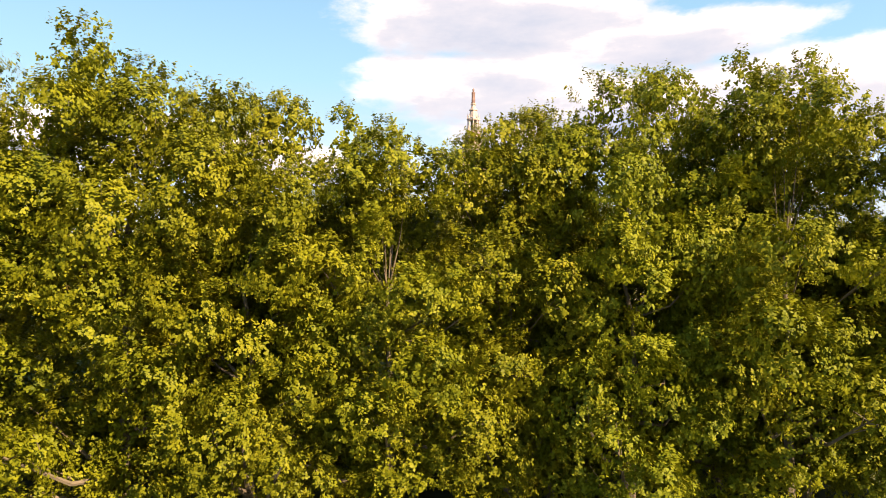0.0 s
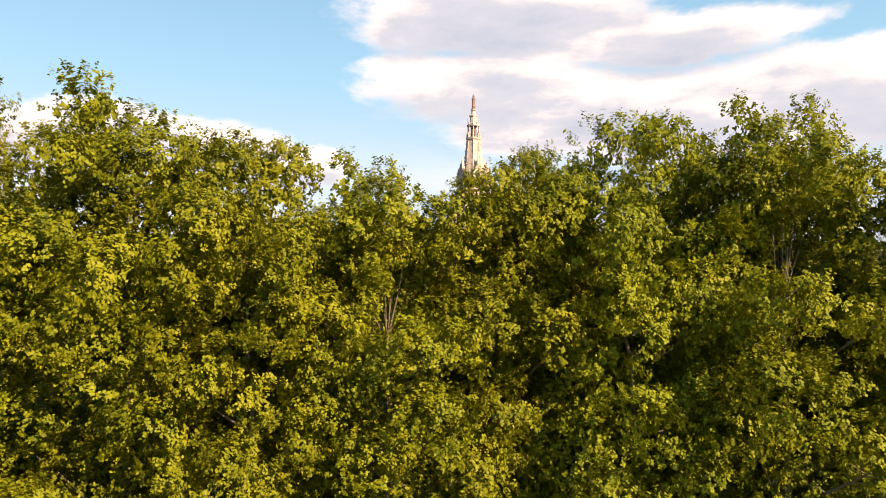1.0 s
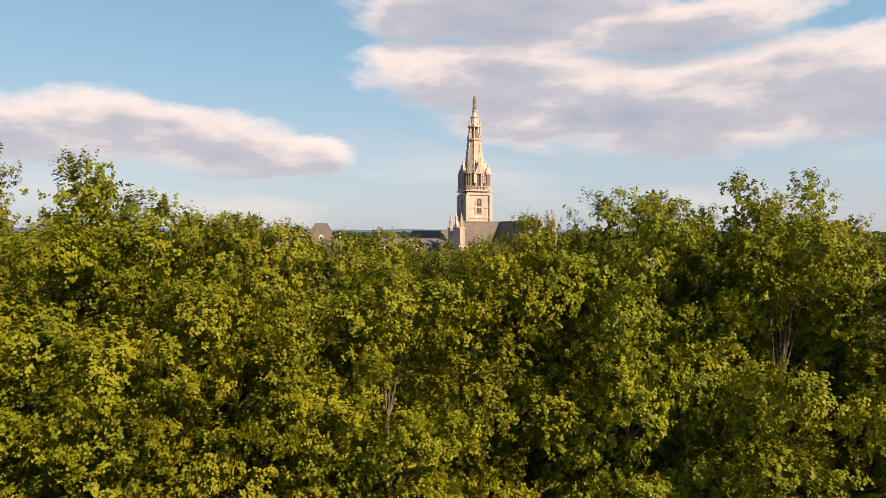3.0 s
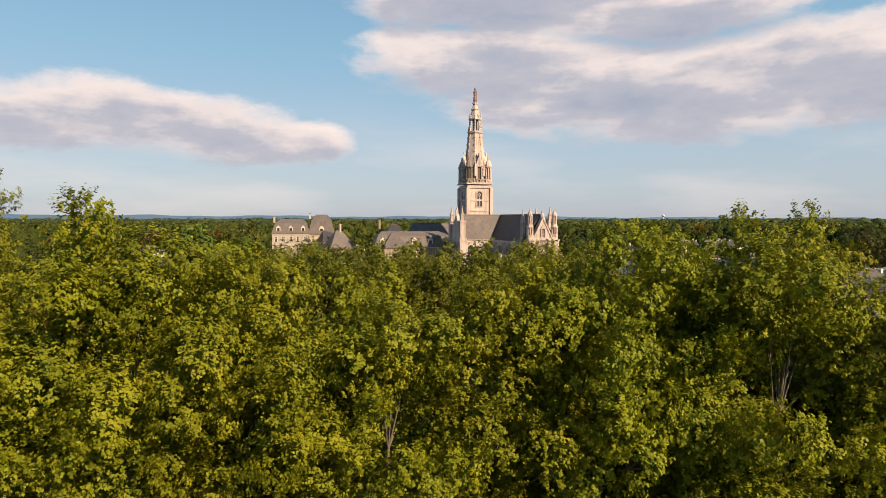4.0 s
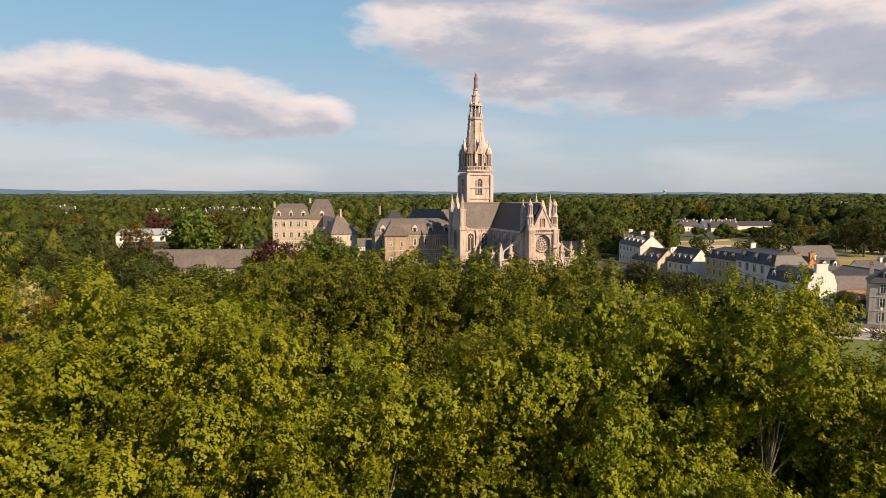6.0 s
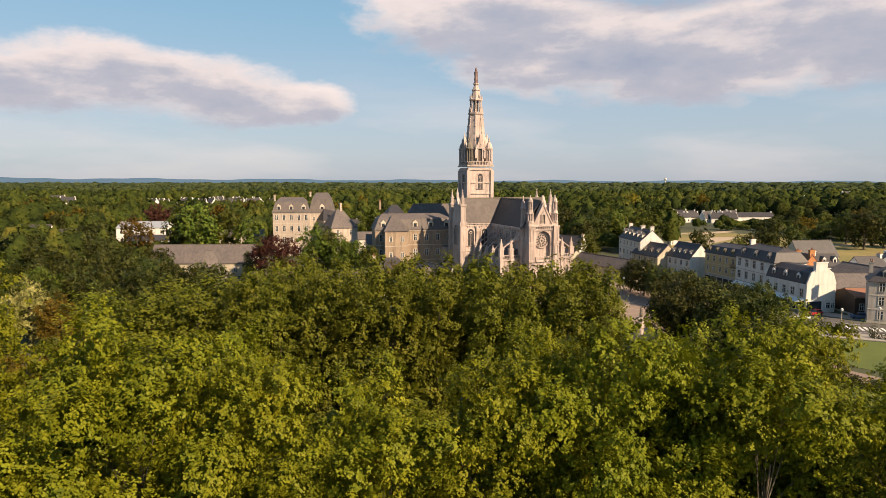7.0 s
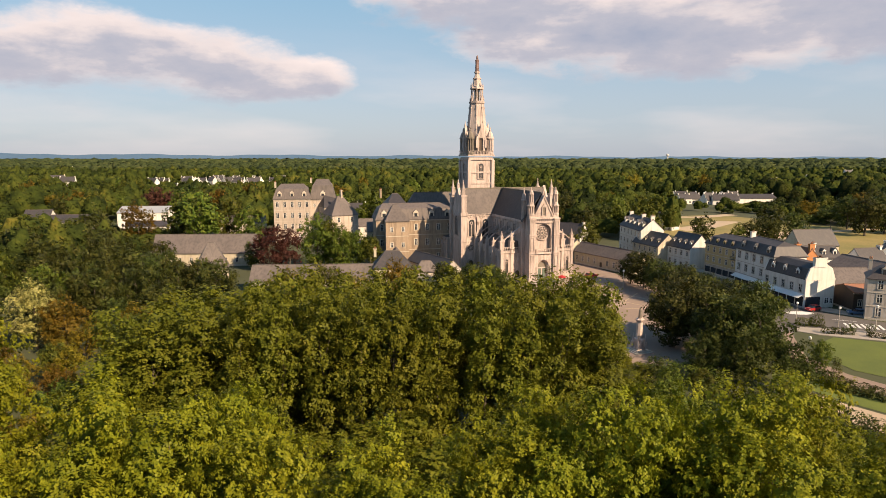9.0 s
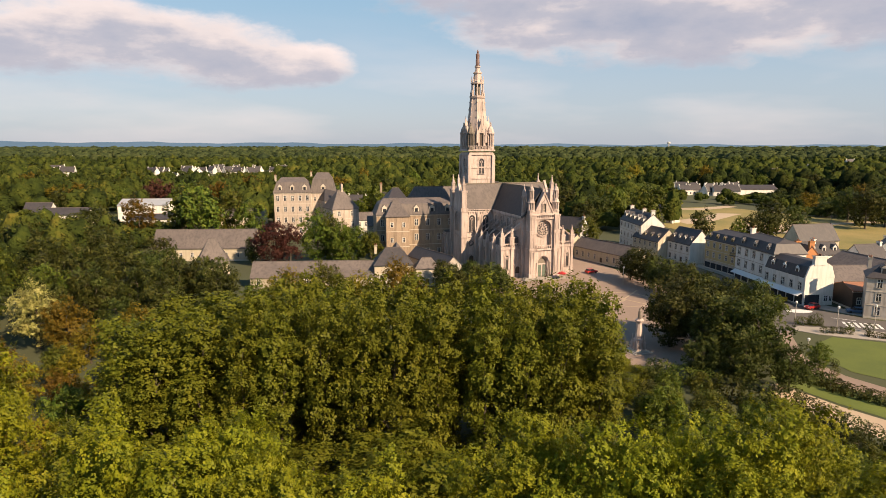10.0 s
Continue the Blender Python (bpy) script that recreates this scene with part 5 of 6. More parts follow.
# school halls
for x, y, w, d, he, hr, mt, lb in ((-173, 360, 27, 18, 9.0, 12.0, ZINC, "white hall with a pale zinc saw roof"), (-152, 320, 23, 9, 5.2, 7.4, SLATE, "white school range with a dark roof"),
                                   (-205, 330, 30, 10, 6.4, 9.6, SLATE, "white school building with slate roof"), (-226, 345, 14, 9, 7, 11, SLATE, "white school pavilion with slate roof")):
    house("school", pose(x, y, 0, 0, 0, 8), w, d, he, hr, WHITE, mt, lb, floors=2, cols=5, chimneys=(), ends=0, category="school", sash=False)

# ---------------------------------------------------------------- woods and gardens
rng0 = np.random.default_rng(7)
PLANES = [tree_kind("plane_tree", 11 + i, 27.0, 6.6, 12.2, 92, 1.0, 1.9, 1300, 8, 13, 0.36, 0.10, 0.165, PLANE_LEAF, BARK, 0.32, "tall plane tree with yellow-green leaves and pale mottled limbs", shape="broad", low=0.2, n_limbs=20, inner=0.16) for i in range(3)]
# place, height and spread of each plane of the avenue
for i, (x, y, h, r) in enumerate([(-24.5, 27.5, 26.6, 6.8), (-16.4, 32.0, 28.0, 6.8), (-30, 37, 29.6, 6.6), (-9.6, 31.0, 25.2, 5.8), (-2.8, 32.5, 24.3, 6.2), (3.6, 34.5, 24.2, 5.8), (9.9, 33.0, 26.6, 5.8), (17.6, 31.8, 27.4, 6.2), (26.0, 31.0, 25.0, 6.4), (23.0, 39.5, 25.4, 6.0), (32.5, 38.0, 22.0, 6.2), (30.0, 47.0, 19.0, 5.6), (-13.5, 38.0, 25.4, 5.6), (14.0, 37.0, 25.6, 5.2), (6.4, 37, 25.2, 5.0)]):
    p = plant(PLANES[(i * 2) % 3], x, y, 40 + i * 101, 1.0, group="plane trees of the avenue")
    p.scale = (r / 6.6, r / 6.6, h / 27.0)

# the clipped grove of limes in rows
LIMES = [tree_kind("lime_tree", 51 + i, 22.5, 3.3, 10.6, 46, 0.9, 1.5, 460, 4, 6, 0.30, 0.18, 0.30, LIME_LEAF, BARK_DARK, 0.24, "close-planted lime tree with dense green leaves", shape="tall", low=0.14, n_limbs=8) for i in range(3)]
LIMES_FAR = [tree_kind("lime_tree", 61 + i, 22.5, 3.5, 9.5, 36, 1.0, 1.6, 260, 3, 5, 0.34, 0.22, 0.40, LIME_LEAF, BARK_DARK, 0.24, "close-planted lime tree with dense green leaves", shape="tall", low=0.14, n_limbs=5) for i in range(2)]
k = 0
for row in range(5):
    y = 75.6 + row * 4.7
    for col in range(13):
        x = -41 + col * 5.1 + (row % 2) * 1.2 + rng0.uniform(-0.45, 0.45)
        if x > 23.4 + row * 0.5:
            continue
        tall = (0.90 if x < -27 else 1.0) * rng0.uniform(0.95, 1.05)
        p = plant((LIMES if row < 2 else LIMES_FAR)[k % (3 if row < 2 else 2)], x, y + rng0.uniform(-0.7, 0.7), k * 53, 1.0, group="limes of the grove")
        p.scale = (1.0 if x > -27 else 1.25, 1.0 if x > -27 else 1.25, tall)
        k += 1
for i in range(64):
    row, col = divmod(i, 16)
    x, y = -58 + col * 5.6 + row * 1.3, 44.5 + row * 7.2
    p = plant(LIMES_FAR[i % 2], x + rng0.uniform(-1, 1), y + rng0.uniform(-1.2, 1.2), i * 71, 1.0, "young lime growing in the shade of taller trees", group="young limes under the plane trees")
    p.scale = (1.15, 1.15, 0.44 * rng0.uniform(0.8, 1.15))
for i, (x, y, h) in enumerate([(29, 50, 0.62), (35, 52, 0.52), (41, 58, 0.44), (31, 60, 0.46), (36, 66, 0.36), (42, 68, 0.32), (29, 70, 0.38), (33, 78, 0.30), (39, 78, 0.28), (30, 88, 0.30), (35, 90, 0.26), (30, 98, 0.26), (34, 104, 0.22), (33, 111, 0.18)]):
    p = plant(LIMES[i % 3], x, y, i * 61, h, "bushy green tree beside the hedge", group="trees beside the hedge")
    p.scale = (max(h * 1.5, 0.62), max(h * 1.5, 0.62), h)


KINDS = ((DARK_LEAF, "dark green broad-leaved tree in full leaf"), (GREEN_LEAF, "mid-green broad-leaved garden tree"), (GOLD_LEAF, "tree with leaves turning brown and gold"), (COPPER_LEAF, "copper beech with dark purple leaves"), (PALE_LEAF, "round tree with pale cream-green leaves"), (GREEN_LEAF, "loose green tree with an open crown"))
# fuller crowns for the trees this side of the convent, plainer ones beyond
DARK, GREEN, AUTUMN, COPPER, PALE, OPEN = ROUND = [tree_kind("tree", 71 + i, 16.0, 6.2, 7.6, 46, 1.1, 1.9, 330, 4, 5, 0.40, 0.23, 0.44, m, BARK_DARK, 0.3, lb, low=0.25, n_limbs=8) for i, (m, lb) in enumerate(KINDS)]
BEYOND = {a.name: tree_kind("tree", 171 + i, 16.0, 6.2, 7.6, 36, 1.3, 2.3, 190, 3, 5, 0.48, 0.30, 0.66, m, BARK_DARK, 0.3, lb, low=0.25, n_limbs=6) for i, (a, (m, lb)) in enumerate(zip(ROUND, KINDS)) if a is not PALE}
CLIPPED = tree_kind("clipped_tree", 91, 10.0, 4.4, 4.6, 30, 1.1, 1.8, 230, 4, 5, 0.42, 0.24, 0.40, DARK_LEAF, BARK_DARK, 0.22, "clipped lime tree with a dense dark crown", low=0.3, n_limbs=6)
plants = [
    # beside the column and along the forecourt
    (DARK, 48, 129, 0.96), (DARK, 54, 126, 0.98), (DARK, 53, 116, 0.98), (DARK, 58, 112, 0.95), (DARK, 60, 120, 0.95), (DARK, 52, 137, 0.9), (DARK, 58, 131, 0.9), (DARK, 53, 106, 0.7), (DARK, 60, 104, 0.6), (DARK, 47, 109, 0.55),
    # rough shrubs and small trees between the grove and the hedge
    (GREEN, 36, 96, 0.42), (DARK, 40, 90, 0.42), (GREEN, 44, 84, 0.42), (DARK, 48, 78, 0.42), (GREEN, 52, 71, 0.42), (DARK, 56, 65, 0.42), (GREEN, 38, 84, 0.5), (DARK, 43, 76, 0.5), (GREEN, 47, 68, 0.5), (GREEN, 52, 61, 0.5), (GREEN, 34, 74, 0.6), (GREEN, 40, 66, 0.6), (DARK, 46, 58, 0.56), (GREEN, 37, 57, 0.66), (GREEN, 50, 52, 0.6), (DARK, 58, 57, 0.45), (GREEN, 31, 84, 0.55), (DARK, 32, 92, 0.45), (GREEN, 42, 48, 0.7), (DARK, 31, 66, 0.7), (DARK, 37, 104, 0.36), (GREEN, 42, 98, 0.36), (DARK, 47, 91, 0.36), (GREEN, 51, 84, 0.36), (DARK, 55, 78, 0.36), (GREEN, 60, 71, 0.36),
    # turning trees at the edge of the garden
    (PALE, -86, 127, 0.92), (AUTUMN, -78, 124, 0.74), (AUTUMN, -93, 116, 0.8), (AUTUMN, -64, 126, 0.66), (AUTUMN, -70, 118, 0.56), (AUTUMN, -80, 106, 0.52), (AUTUMN, -70, 98, 0.5), (DARK, -72, 132, 0.66), (AUTUMN, -88, 98, 0.5), (GREEN, -60, 116, 0.6), (GREEN, -58, 106, 0.5), (AUTUMN, -100, 104, 0.6), (AUTUMN, -62, 80, 0.5), (AUTUMN, -55, 72, 0.48), (AUTUMN, -68, 86, 0.5), (AUTUMN, -50, 64, 0.5), (AUTUMN, -72, 74, 0.52), (AUTUMN, -60, 93, 0.5), (AUTUMN, -80, 84, 0.52), (GREEN, -54, 84, 0.55), (GREEN, -52, 96, 0.6),
    (DARK, -57, 152, 0.95), (DARK, -68, 156, 0.95), (DARK, -76, 150, 0.9), (DARK, -84, 146, 0.9), (DARK, -66, 142, 0.8), (DARK, -92, 140, 0.85), (DARK, -104, 132, 0.9), (DARK, -114, 126, 0.9),
    (AUTUMN, -40, 152, 0.80), (OPEN, -30, 156, 0.84), (AUTUMN, -21, 150, 0.74), (AUTUMN, -11, 155, 0.92), (OPEN, -46, 146, 0.66), (AUTUMN, -34, 144, 0.66), (GREEN, -26, 142, 0.6), (GREEN, -50, 138, 0.6), (GREEN, -16, 142, 0.5), (GREEN, -4, 146, 0.5), (GREEN, -40, 128, 0.5), (GREEN, -24, 128, 0.5), (GREEN, -8, 130, 0.5),
    (DARK, -75, 172, 0.8), (DARK, -66, 168, 0.85), (DARK, -82, 178, 0.9),
    # dark wood on the left
    (DARK, -100, 160, 1.1), (DARK, -88, 168, 1.15), (DARK, -76, 160, 1.0), (DARK, -112, 170, 1.2), (DARK, -70, 150, 0.9), (DARK, -60, 160, 0.85), (DARK, -124, 184, 1.2), (DARK, -104, 188, 1.2), (DARK, -90, 190, 1.0), (DARK, -138, 200, 1.2),
    (GREEN, -120, 160, 1.1), (DARK, -86, 150, 0.9), (GREEN, -96, 146, 0.9), (DARK, -110, 144, 0.95), (DARK, -124, 148, 1.0), (DARK, -132, 230, 1.3), (GREEN, -150, 224, 1.2), (DARK, -142, 250, 1.3), (AUTUMN, -140, 282, 1.15),
    (DARK, -118, 210, 1.1), (GREEN, -130, 214, 1.15), (DARK, -164, 206, 1.2), (DARK, -180, 236, 1.0),
    # convent garden
    (GREEN, -106, 268, 1.6), (GREEN, -118, 276, 1.5), (GREEN, -96, 274, 1.35), (OPEN, -86, 270, 1.2), (COPPER, -62, 217, 0.98), (COPPER, -56, 221, 0.9), (OPEN, -47, 226, 1.2), (OPEN, -41, 228, 1.1), (OPEN, -37, 222, 0.95), (GREEN, -32, 224, 0.85), (GREEN, -27, 222, 0.75), (DARK, -69, 222, 0.7),
    (GREEN, -40, 330, 1.3), (OPEN, -30, 318, 1.1), (GREEN, -16, 330, 1.2), (GREEN, -58, 336, 1.3), (DARK, 6, 320, 1.3), (GREEN, 30, 300, 1.0), (GREEN, 44, 312, 1.1), (DARK, 66, 300, 1.1), (GREEN, 60, 262, 0.8), (OPEN, 52, 256, 0.6), (DARK, 78, 322, 1.2), (OPEN, 96, 300, 1.5), (GREEN, 90, 336, 1.3),
    # the meadow's edge
    (DARK, 118, 288, 0.9), (DARK, 136, 278, 0.8), (DARK, 146, 282, 0.9), (GREEN, 128, 272, 0.7), (DARK, 152, 292, 1.2), (DARK, 168, 300, 1.0), (DARK, 215, 320, 1.4), (DARK, 232, 330, 1.4), (DARK, 250, 320, 1.5), (DARK, 268, 335, 1.5), (DARK, 284, 320, 1.4), (DARK, 225, 350, 1.3), (DARK, 246, 356, 1.5), (DARK, 300, 340, 1.4), (GREEN, 176, 196, 0.6), (DARK, 142, 190, 0.6), (GREEN, 160, 206, 0.5), (DARK, 176, 226, 0.6),
]
for i, (kind_, x, y, s) in enumerate(plants):
    plant(kind_ if y < 232 else BEYOND[kind_.name], x, y, i * 71, s)
for i in range(8):      # clipped row along the forecourt
    f = i / 7
    plant(CLIPPED, 59 + 14 * f, 196 - 50 * f, i * 40, 1.0 + 0.06 * math.sin(i * 2), group="clipped row by the forecourt")
for i, (x, y) in enumerate([(1, 176), (7, 180), (9, 172), (14, 178), (16, 171), (4, 168), (-1, 183)]):
    plant(CLIPPED, x, y, i * 40, 0.86, group="clipped trees by the church")


for i in range(34):      # bushes in the clearing beside the grove
    x, y = rng0.uniform(-104, -54), rng0.uniform(58, 114)
    plant((AUTUMN, GREEN, AUTUMN)[i % 3], x, y, i * 47, rng0.uniform(0.36, 0.52), "low spreading bush with brownish green leaves" if i % 3 != 1 else "low green garden bush")
for i in range(30):      # single trees that stand out of the woods
    x, y = (rng0.uniform(-300, -105), rng0.uniform(372, 470)) if i < 12 else ((rng0.uniform(-95, 110), rng0.uniform(322, 430)) if i < 23 else (rng0.uniform(250, 420), rng0.uniform(372, 470)))
    plant(BEYOND[(GREEN, DARK, OPEN, GREEN, AUTUMN, OPEN, DARK)[i % 7].name], x, y, i * 37, rng0.uniform(0.85, 1.35))
plant(BEYOND[COPPER.name], -196, 420, 0, 1.4)
plant(BEYOND[COPPER.name], -190, 428, 50, 1.2)

LOW = [(-290, -112, 236, 372), (-460, -190, 600, 1010), (150, 330, 345, 545), (-70, 20, 318, 430)]


def wood(name, seed, label, cells, material, size=(5, 8), tall=(9, 16), sides=10, rings=6, sprays=0, leaf=1.2):
    """A far wood as one mass: many lumpy crowns side by side, lower round the houses, with loose sprays on the nearer ones."""
    rng = np.random.default_rng(seed)
    verts, faces, flat, base = [], [], [], 0
    a = np.arange(sides) * 2 * math.pi / sides
    el = np.linspace(-0.5, 1.45, rings)
    grid = np.array([[(math.cos(e) * math.cos(t), math.cos(e) * math.sin(t), math.sin(e)) for t in a] for e in el])
    quads = np.array([(r * sides + i, r * sides + (i + 1) % sides, (r + 1) * sides + (i + 1) % sides, (r + 1) * sides + i) for r in range(rings - 1) for i in range(sides)])
    for x, y in cells:
        r, h = rng.uniform(*size), rng.uniform(*tall)
        if any(p < x < q and c < y < d for p, q, c, d in LOW):
            r, h = r * 0.6, h * 0.42
        f = rng.uniform(0, 6.3, 4)
        g = grid.reshape(-1, 3)
        k = 1 + 0.17 * np.sin(g[:, 0] * 5 + f[0]) * np.cos(g[:, 2] * 5 + f[1]) + 0.12 * np.sin(g[:, 1] * 8 + f[2]) + rng.normal(size=len(g)) * 0.07
        p = g * k[:, None] * np.array([r, r * rng.uniform(0.8, 1.2), h * 0.5]) + np.array([x, y, h * 0.5])
        verts.append(p)
        faces.append(quads + base)
        flat.append(np.ones(len(quads), bool))
        base += len(p)
        if sprays:
            d = rng.normal(size=(sprays, 3))
            d[:, 2] = np.abs(d[:, 2]) - 0.2
            d /= np.linalg.norm(d, axis=1, keepdims=True)
            q = d * np.array([r, r, h * 0.5]) * rng.uniform(0.90, 1.20, (sprays, 1)) + np.array([x, y, h * 0.5])
            t = rng.normal(size=(sprays, 3)) * leaf * 0.42
            b = np.cross(d, t)
            verts.append(np.stack([q - t, q + b * 0.6, q + t, q - b * 0.6], 1).reshape(-1, 3))
            faces.append(np.arange(4 * sprays).reshape(-1, 4) + base)
            flat.append(np.zeros(sprays, bool))
            base += 4 * sprays
    verts, faces, flat = np.concatenate(verts), np.concatenate(faces), np.concatenate(flat)
    me = bpy.data.meshes.new(name)
    me.vertices.add(len(verts))
    me.vertices.foreach_set("co", verts.ravel())
    me.loops.add(faces.size)
    me.loops.foreach_set("vertex_index", faces.ravel().astype(np.int32))
    me.polygons.add(len(faces))
    me.polygons.foreach_set("loop_start", np.arange(0, faces.size, 4, dtype=np.int32))
    me.polygons.foreach_set("use_smooth", flat)
    me.materials.append(material)
    me.update(calc_edges=True)
    return tagged(new(name, me), label, "woodland", kind="stuff")


def scatter(seed, n, box4, holes, apart=8.0):
    """Places in view, no nearer to one another than apart."""
    rng = np.random.default_rng(seed)
    out, cells, tries = [], set(), 0
    while len(out) < n and tries < n * 30:
        tries += 1
        x, y = rng.uniform(box4[0], box4[1]), rng.uniform(box4[2], box4[3])
        key = (int(x // apart), int(y // apart))
        if key in cells or abs(x) > y * 0.82 + 40 or any(a < x < b and c < y < d for a, b, c, d in holes):
            continue
        cells.add(key)
        out.append((x, y))
    return out


HOLES = [(-125, 30, 150, 318), (30, 185, 0, 300), (-240, -135, 300, 372), (140, 390, 230, 345), (190, 300, 345, 372), (195, 300, 500, 580), (-420, -230, 850, 1010), (112, 215, 320, 450), (-100, 60, 150, 312)]
wood("woodland", 3, "mixed green woodland round the village", scatter(5, 1100, (-480, 480, 312, 660), HOLES, 11), WOOD_LEAF, (4, 8.5), (7, 21), sprays=190, leaf=1.25)
wood("woodland", 8, "dark woodland beyond the meadow", scatter(6, 260, (240, 520, 360, 640), HOLES, 12), WOOD_DARK, (5, 8.5), (10, 21), sprays=170, leaf=1.25)
wood("woodland", 9, "side woodland at the village edge", scatter(16, 260, (-420, -125, 150, 330), HOLES, 9), WOOD_LEAF, (4.5, 7.5), (11, 19), sprays=200, leaf=1.0)
wood("woodland", 4, "distant rolling woodland", scatter(7, 2600, (-1150, 1150, 650, 1320), HOLES, 15), WOOD_LEAF, (5, 11), (7, 22), 8, 5, sprays=46, leaf=2.3)
wood("woodland", 5, "far wooded country", scatter(9, 2600, (-2400, 2400, 1300, 2800), [], 26), FAR_LEAF_HAZE, (11, 22), (9, 25), 7, 4, sprays=14, leaf=4.6)
wood("woodland", 6, "farthest wooded skyline", scatter(10, 1900, (-3900, 3900, 2800, 4700), [], 50), FAR_LEAF_HAZE, (28, 50), (18, 36), 6, 4)

for i, (x, y) in enumerate(scatter(41, 130, (-430, 430, 330, 610), HOLES, 16)):      # taller single trees of many kinds
    kind_ = (GREEN, DARK, OPEN, DARK, GREEN, AUTUMN, OPEN, DARK, GREEN)[i % 9]
    p = plant(BEYOND[kind_.name], x, y, i * 37, 1.0)
    wide = rng0.uniform(0.8, 1.35)
    p.scale = (wide, wide, rng0.uniform(0.9, 1.5) * (0.6 if any(a < x < b and c < y < d for a, b, c, d in LOW) else 1.0))

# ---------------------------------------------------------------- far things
# the blue of the hills is distance haze, put into the base colour
HILL_HAZE = surface("distant_hills_blue_haze", (0.055, 0.11, 0.19), (0.045, 0.095, 0.165), 1.0, 0.002, 0.01, 0.0)
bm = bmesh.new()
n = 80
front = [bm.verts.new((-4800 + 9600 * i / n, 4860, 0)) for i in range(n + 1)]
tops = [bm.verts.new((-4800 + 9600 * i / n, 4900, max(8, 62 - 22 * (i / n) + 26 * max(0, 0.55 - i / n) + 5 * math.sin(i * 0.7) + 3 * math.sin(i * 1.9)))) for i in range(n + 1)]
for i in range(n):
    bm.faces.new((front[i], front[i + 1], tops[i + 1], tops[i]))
tagged(new("backdrop", finish("backdrop", bm, HILL_HAZE)), "distant hills along the horizon with blue haze painted in", "hills", kind="structure")
wt = thing("water_tower", pose(1500, 4300, 0), "small pale water tower on the horizon", "water tower")
bm = bmesh.new()
lathe(bm, [(4, 0), (4, 48), (11, 54), (11, 62), (3, 65)], 0, 0, 10)
part("tank", bm, WHITE, wt)

rngh = np.random.default_rng(21)


def far_house(x, y, turn, w, d, he, hr, wall=None, roof=None, label="far white house with slate roof among trees"):
    h = thing("house", pose(x, y, 0, 0, 0, turn), label, "house", "far village houses")
    bm = bmesh.new()
    box(bm, -w / 2, w / 2, -d / 2, d / 2, 0, he)
    extrude(bm, [(-d / 2, he - 0.05), (d / 2, he - 0.05), (0, hr - 0.05)], deep(pose(-w / 2, 0, 0) @ SWAP, w))
    wl = part("wall", bm, wall or WHITE, h)
    for s in (-1, 1):
        bm = bmesh.new()
        extrude(bm, [(s * (d / 2 + 0.5), he - 0.5), (0, hr), (0, hr + 0.3), (s * (d / 2 + 0.5), he - 0.2)], deep(pose(-w / 2 + 0.25, 0, 0) @ SWAP, w - 0.5))
        part("roof", bm, roof or SLATE, h)
    for s in (-1, 1):
        bm = bmesh.new()
        box(bm, s * (w / 2 - 0.6) - 0.4, s * (w / 2 - 0.6) + 0.4, -0.6, 0.6, hr - 1, hr + 1.1)
        part("chimney", bm, WHITE, h)
    bm = bmesh.new()
    box(bm, -0.7, 0.7, -d / 2 - 0.06, -d / 2 + 0.1, 1.0, 2.6)
    proto = finish("window", bm, GLASS)
    for i in range(3):
        for f in range(max(1, int(he / 2.8))):
            again("window", proto, h, pose(-w / 3 + i * w / 3, 0, f * 2.8))


for i, (x, y) in enumerate([(206, 545), (216, 552), (226, 541), (243, 548), (236, 560), (252, 566), (214, 572), (226, 580), (262, 575), (200, 566)]):
    far_house(x, y, rngh.uniform(-30, 30), rngh.uniform(9, 14), 8, rngh.uniform(3.5, 5.5), rngh.uniform(8, 10.5))
far_house(262, 545, 2, 44, 12, 5.5, 8.5, label="long pale warehouse with a grey roof")
far_house(238, 536, -6, 22, 9, 4.5, 8.5)
for i in range(30):
    far_house(rngh.uniform(-410, -240), rngh.uniform(855, 1000), rngh.uniform(-60, 60), rngh.uniform(11, 17), 10, rngh.uniform(5, 7), rngh.uniform(10, 13))
for x, y in ((-250, 700), (-300, 720), (-268, 690), (-322, 742), (-235, 650), (-286, 664), (-236, 560), (-215, 520), (-180, 470), (-168, 462), (-60, 420), (-66, 428), (-44, 440), (-24, 470), (-16, 452), (-8, 428)):
    far_house(x, y, rngh.uniform(-40, 40), rngh.uniform(9, 13), 8, rngh.uniform(4.5, 6), rngh.uniform(9, 11))
for x, y in ((-470, 760), (-478, 768), (-455, 752), (700, 1100), (720, 1120), (640, 1050), (1000, 1400), (330, 1250), (520, 900), (-900, 1500), (360, 700), (350, 690)):
    far_house(x, y, rngh.uniform(-40, 40), rngh.uniform(12, 18), 10, rngh.uniform(10, 12), rngh.uniform(15, 19))

# ---------------------------------------------------------------- forecourt and park
col = thing("monument", pose(40.4, 126.0, 0, 0, 0, 20) @ Matrix.Scale(0.72, 4), "pale stone column with tiered base and carved figure", "monument")
bm = bmesh.new()
for i in range(3):
    s = 3.0 - i * 0.5
    box(bm, -s, s, -s, s, i * 0.25, i * 0.25 + 0.25)
part("steps", bm, TRIM, col)
bm = bmesh.new()
lathe(bm, [(1.75, 0.75), (1.75, 1.1), (1.5, 1.2), (1.4, 3.6), (1.55, 3.8), (1.2, 4.0), (1.05, 4.3), (0.82, 8.6), (0.95, 8.7), (1.25, 9.2), (1.3, 9.5), (0.9, 9.6), (0.85, 9.9)], 0, 0, 8, math.pi / 8)
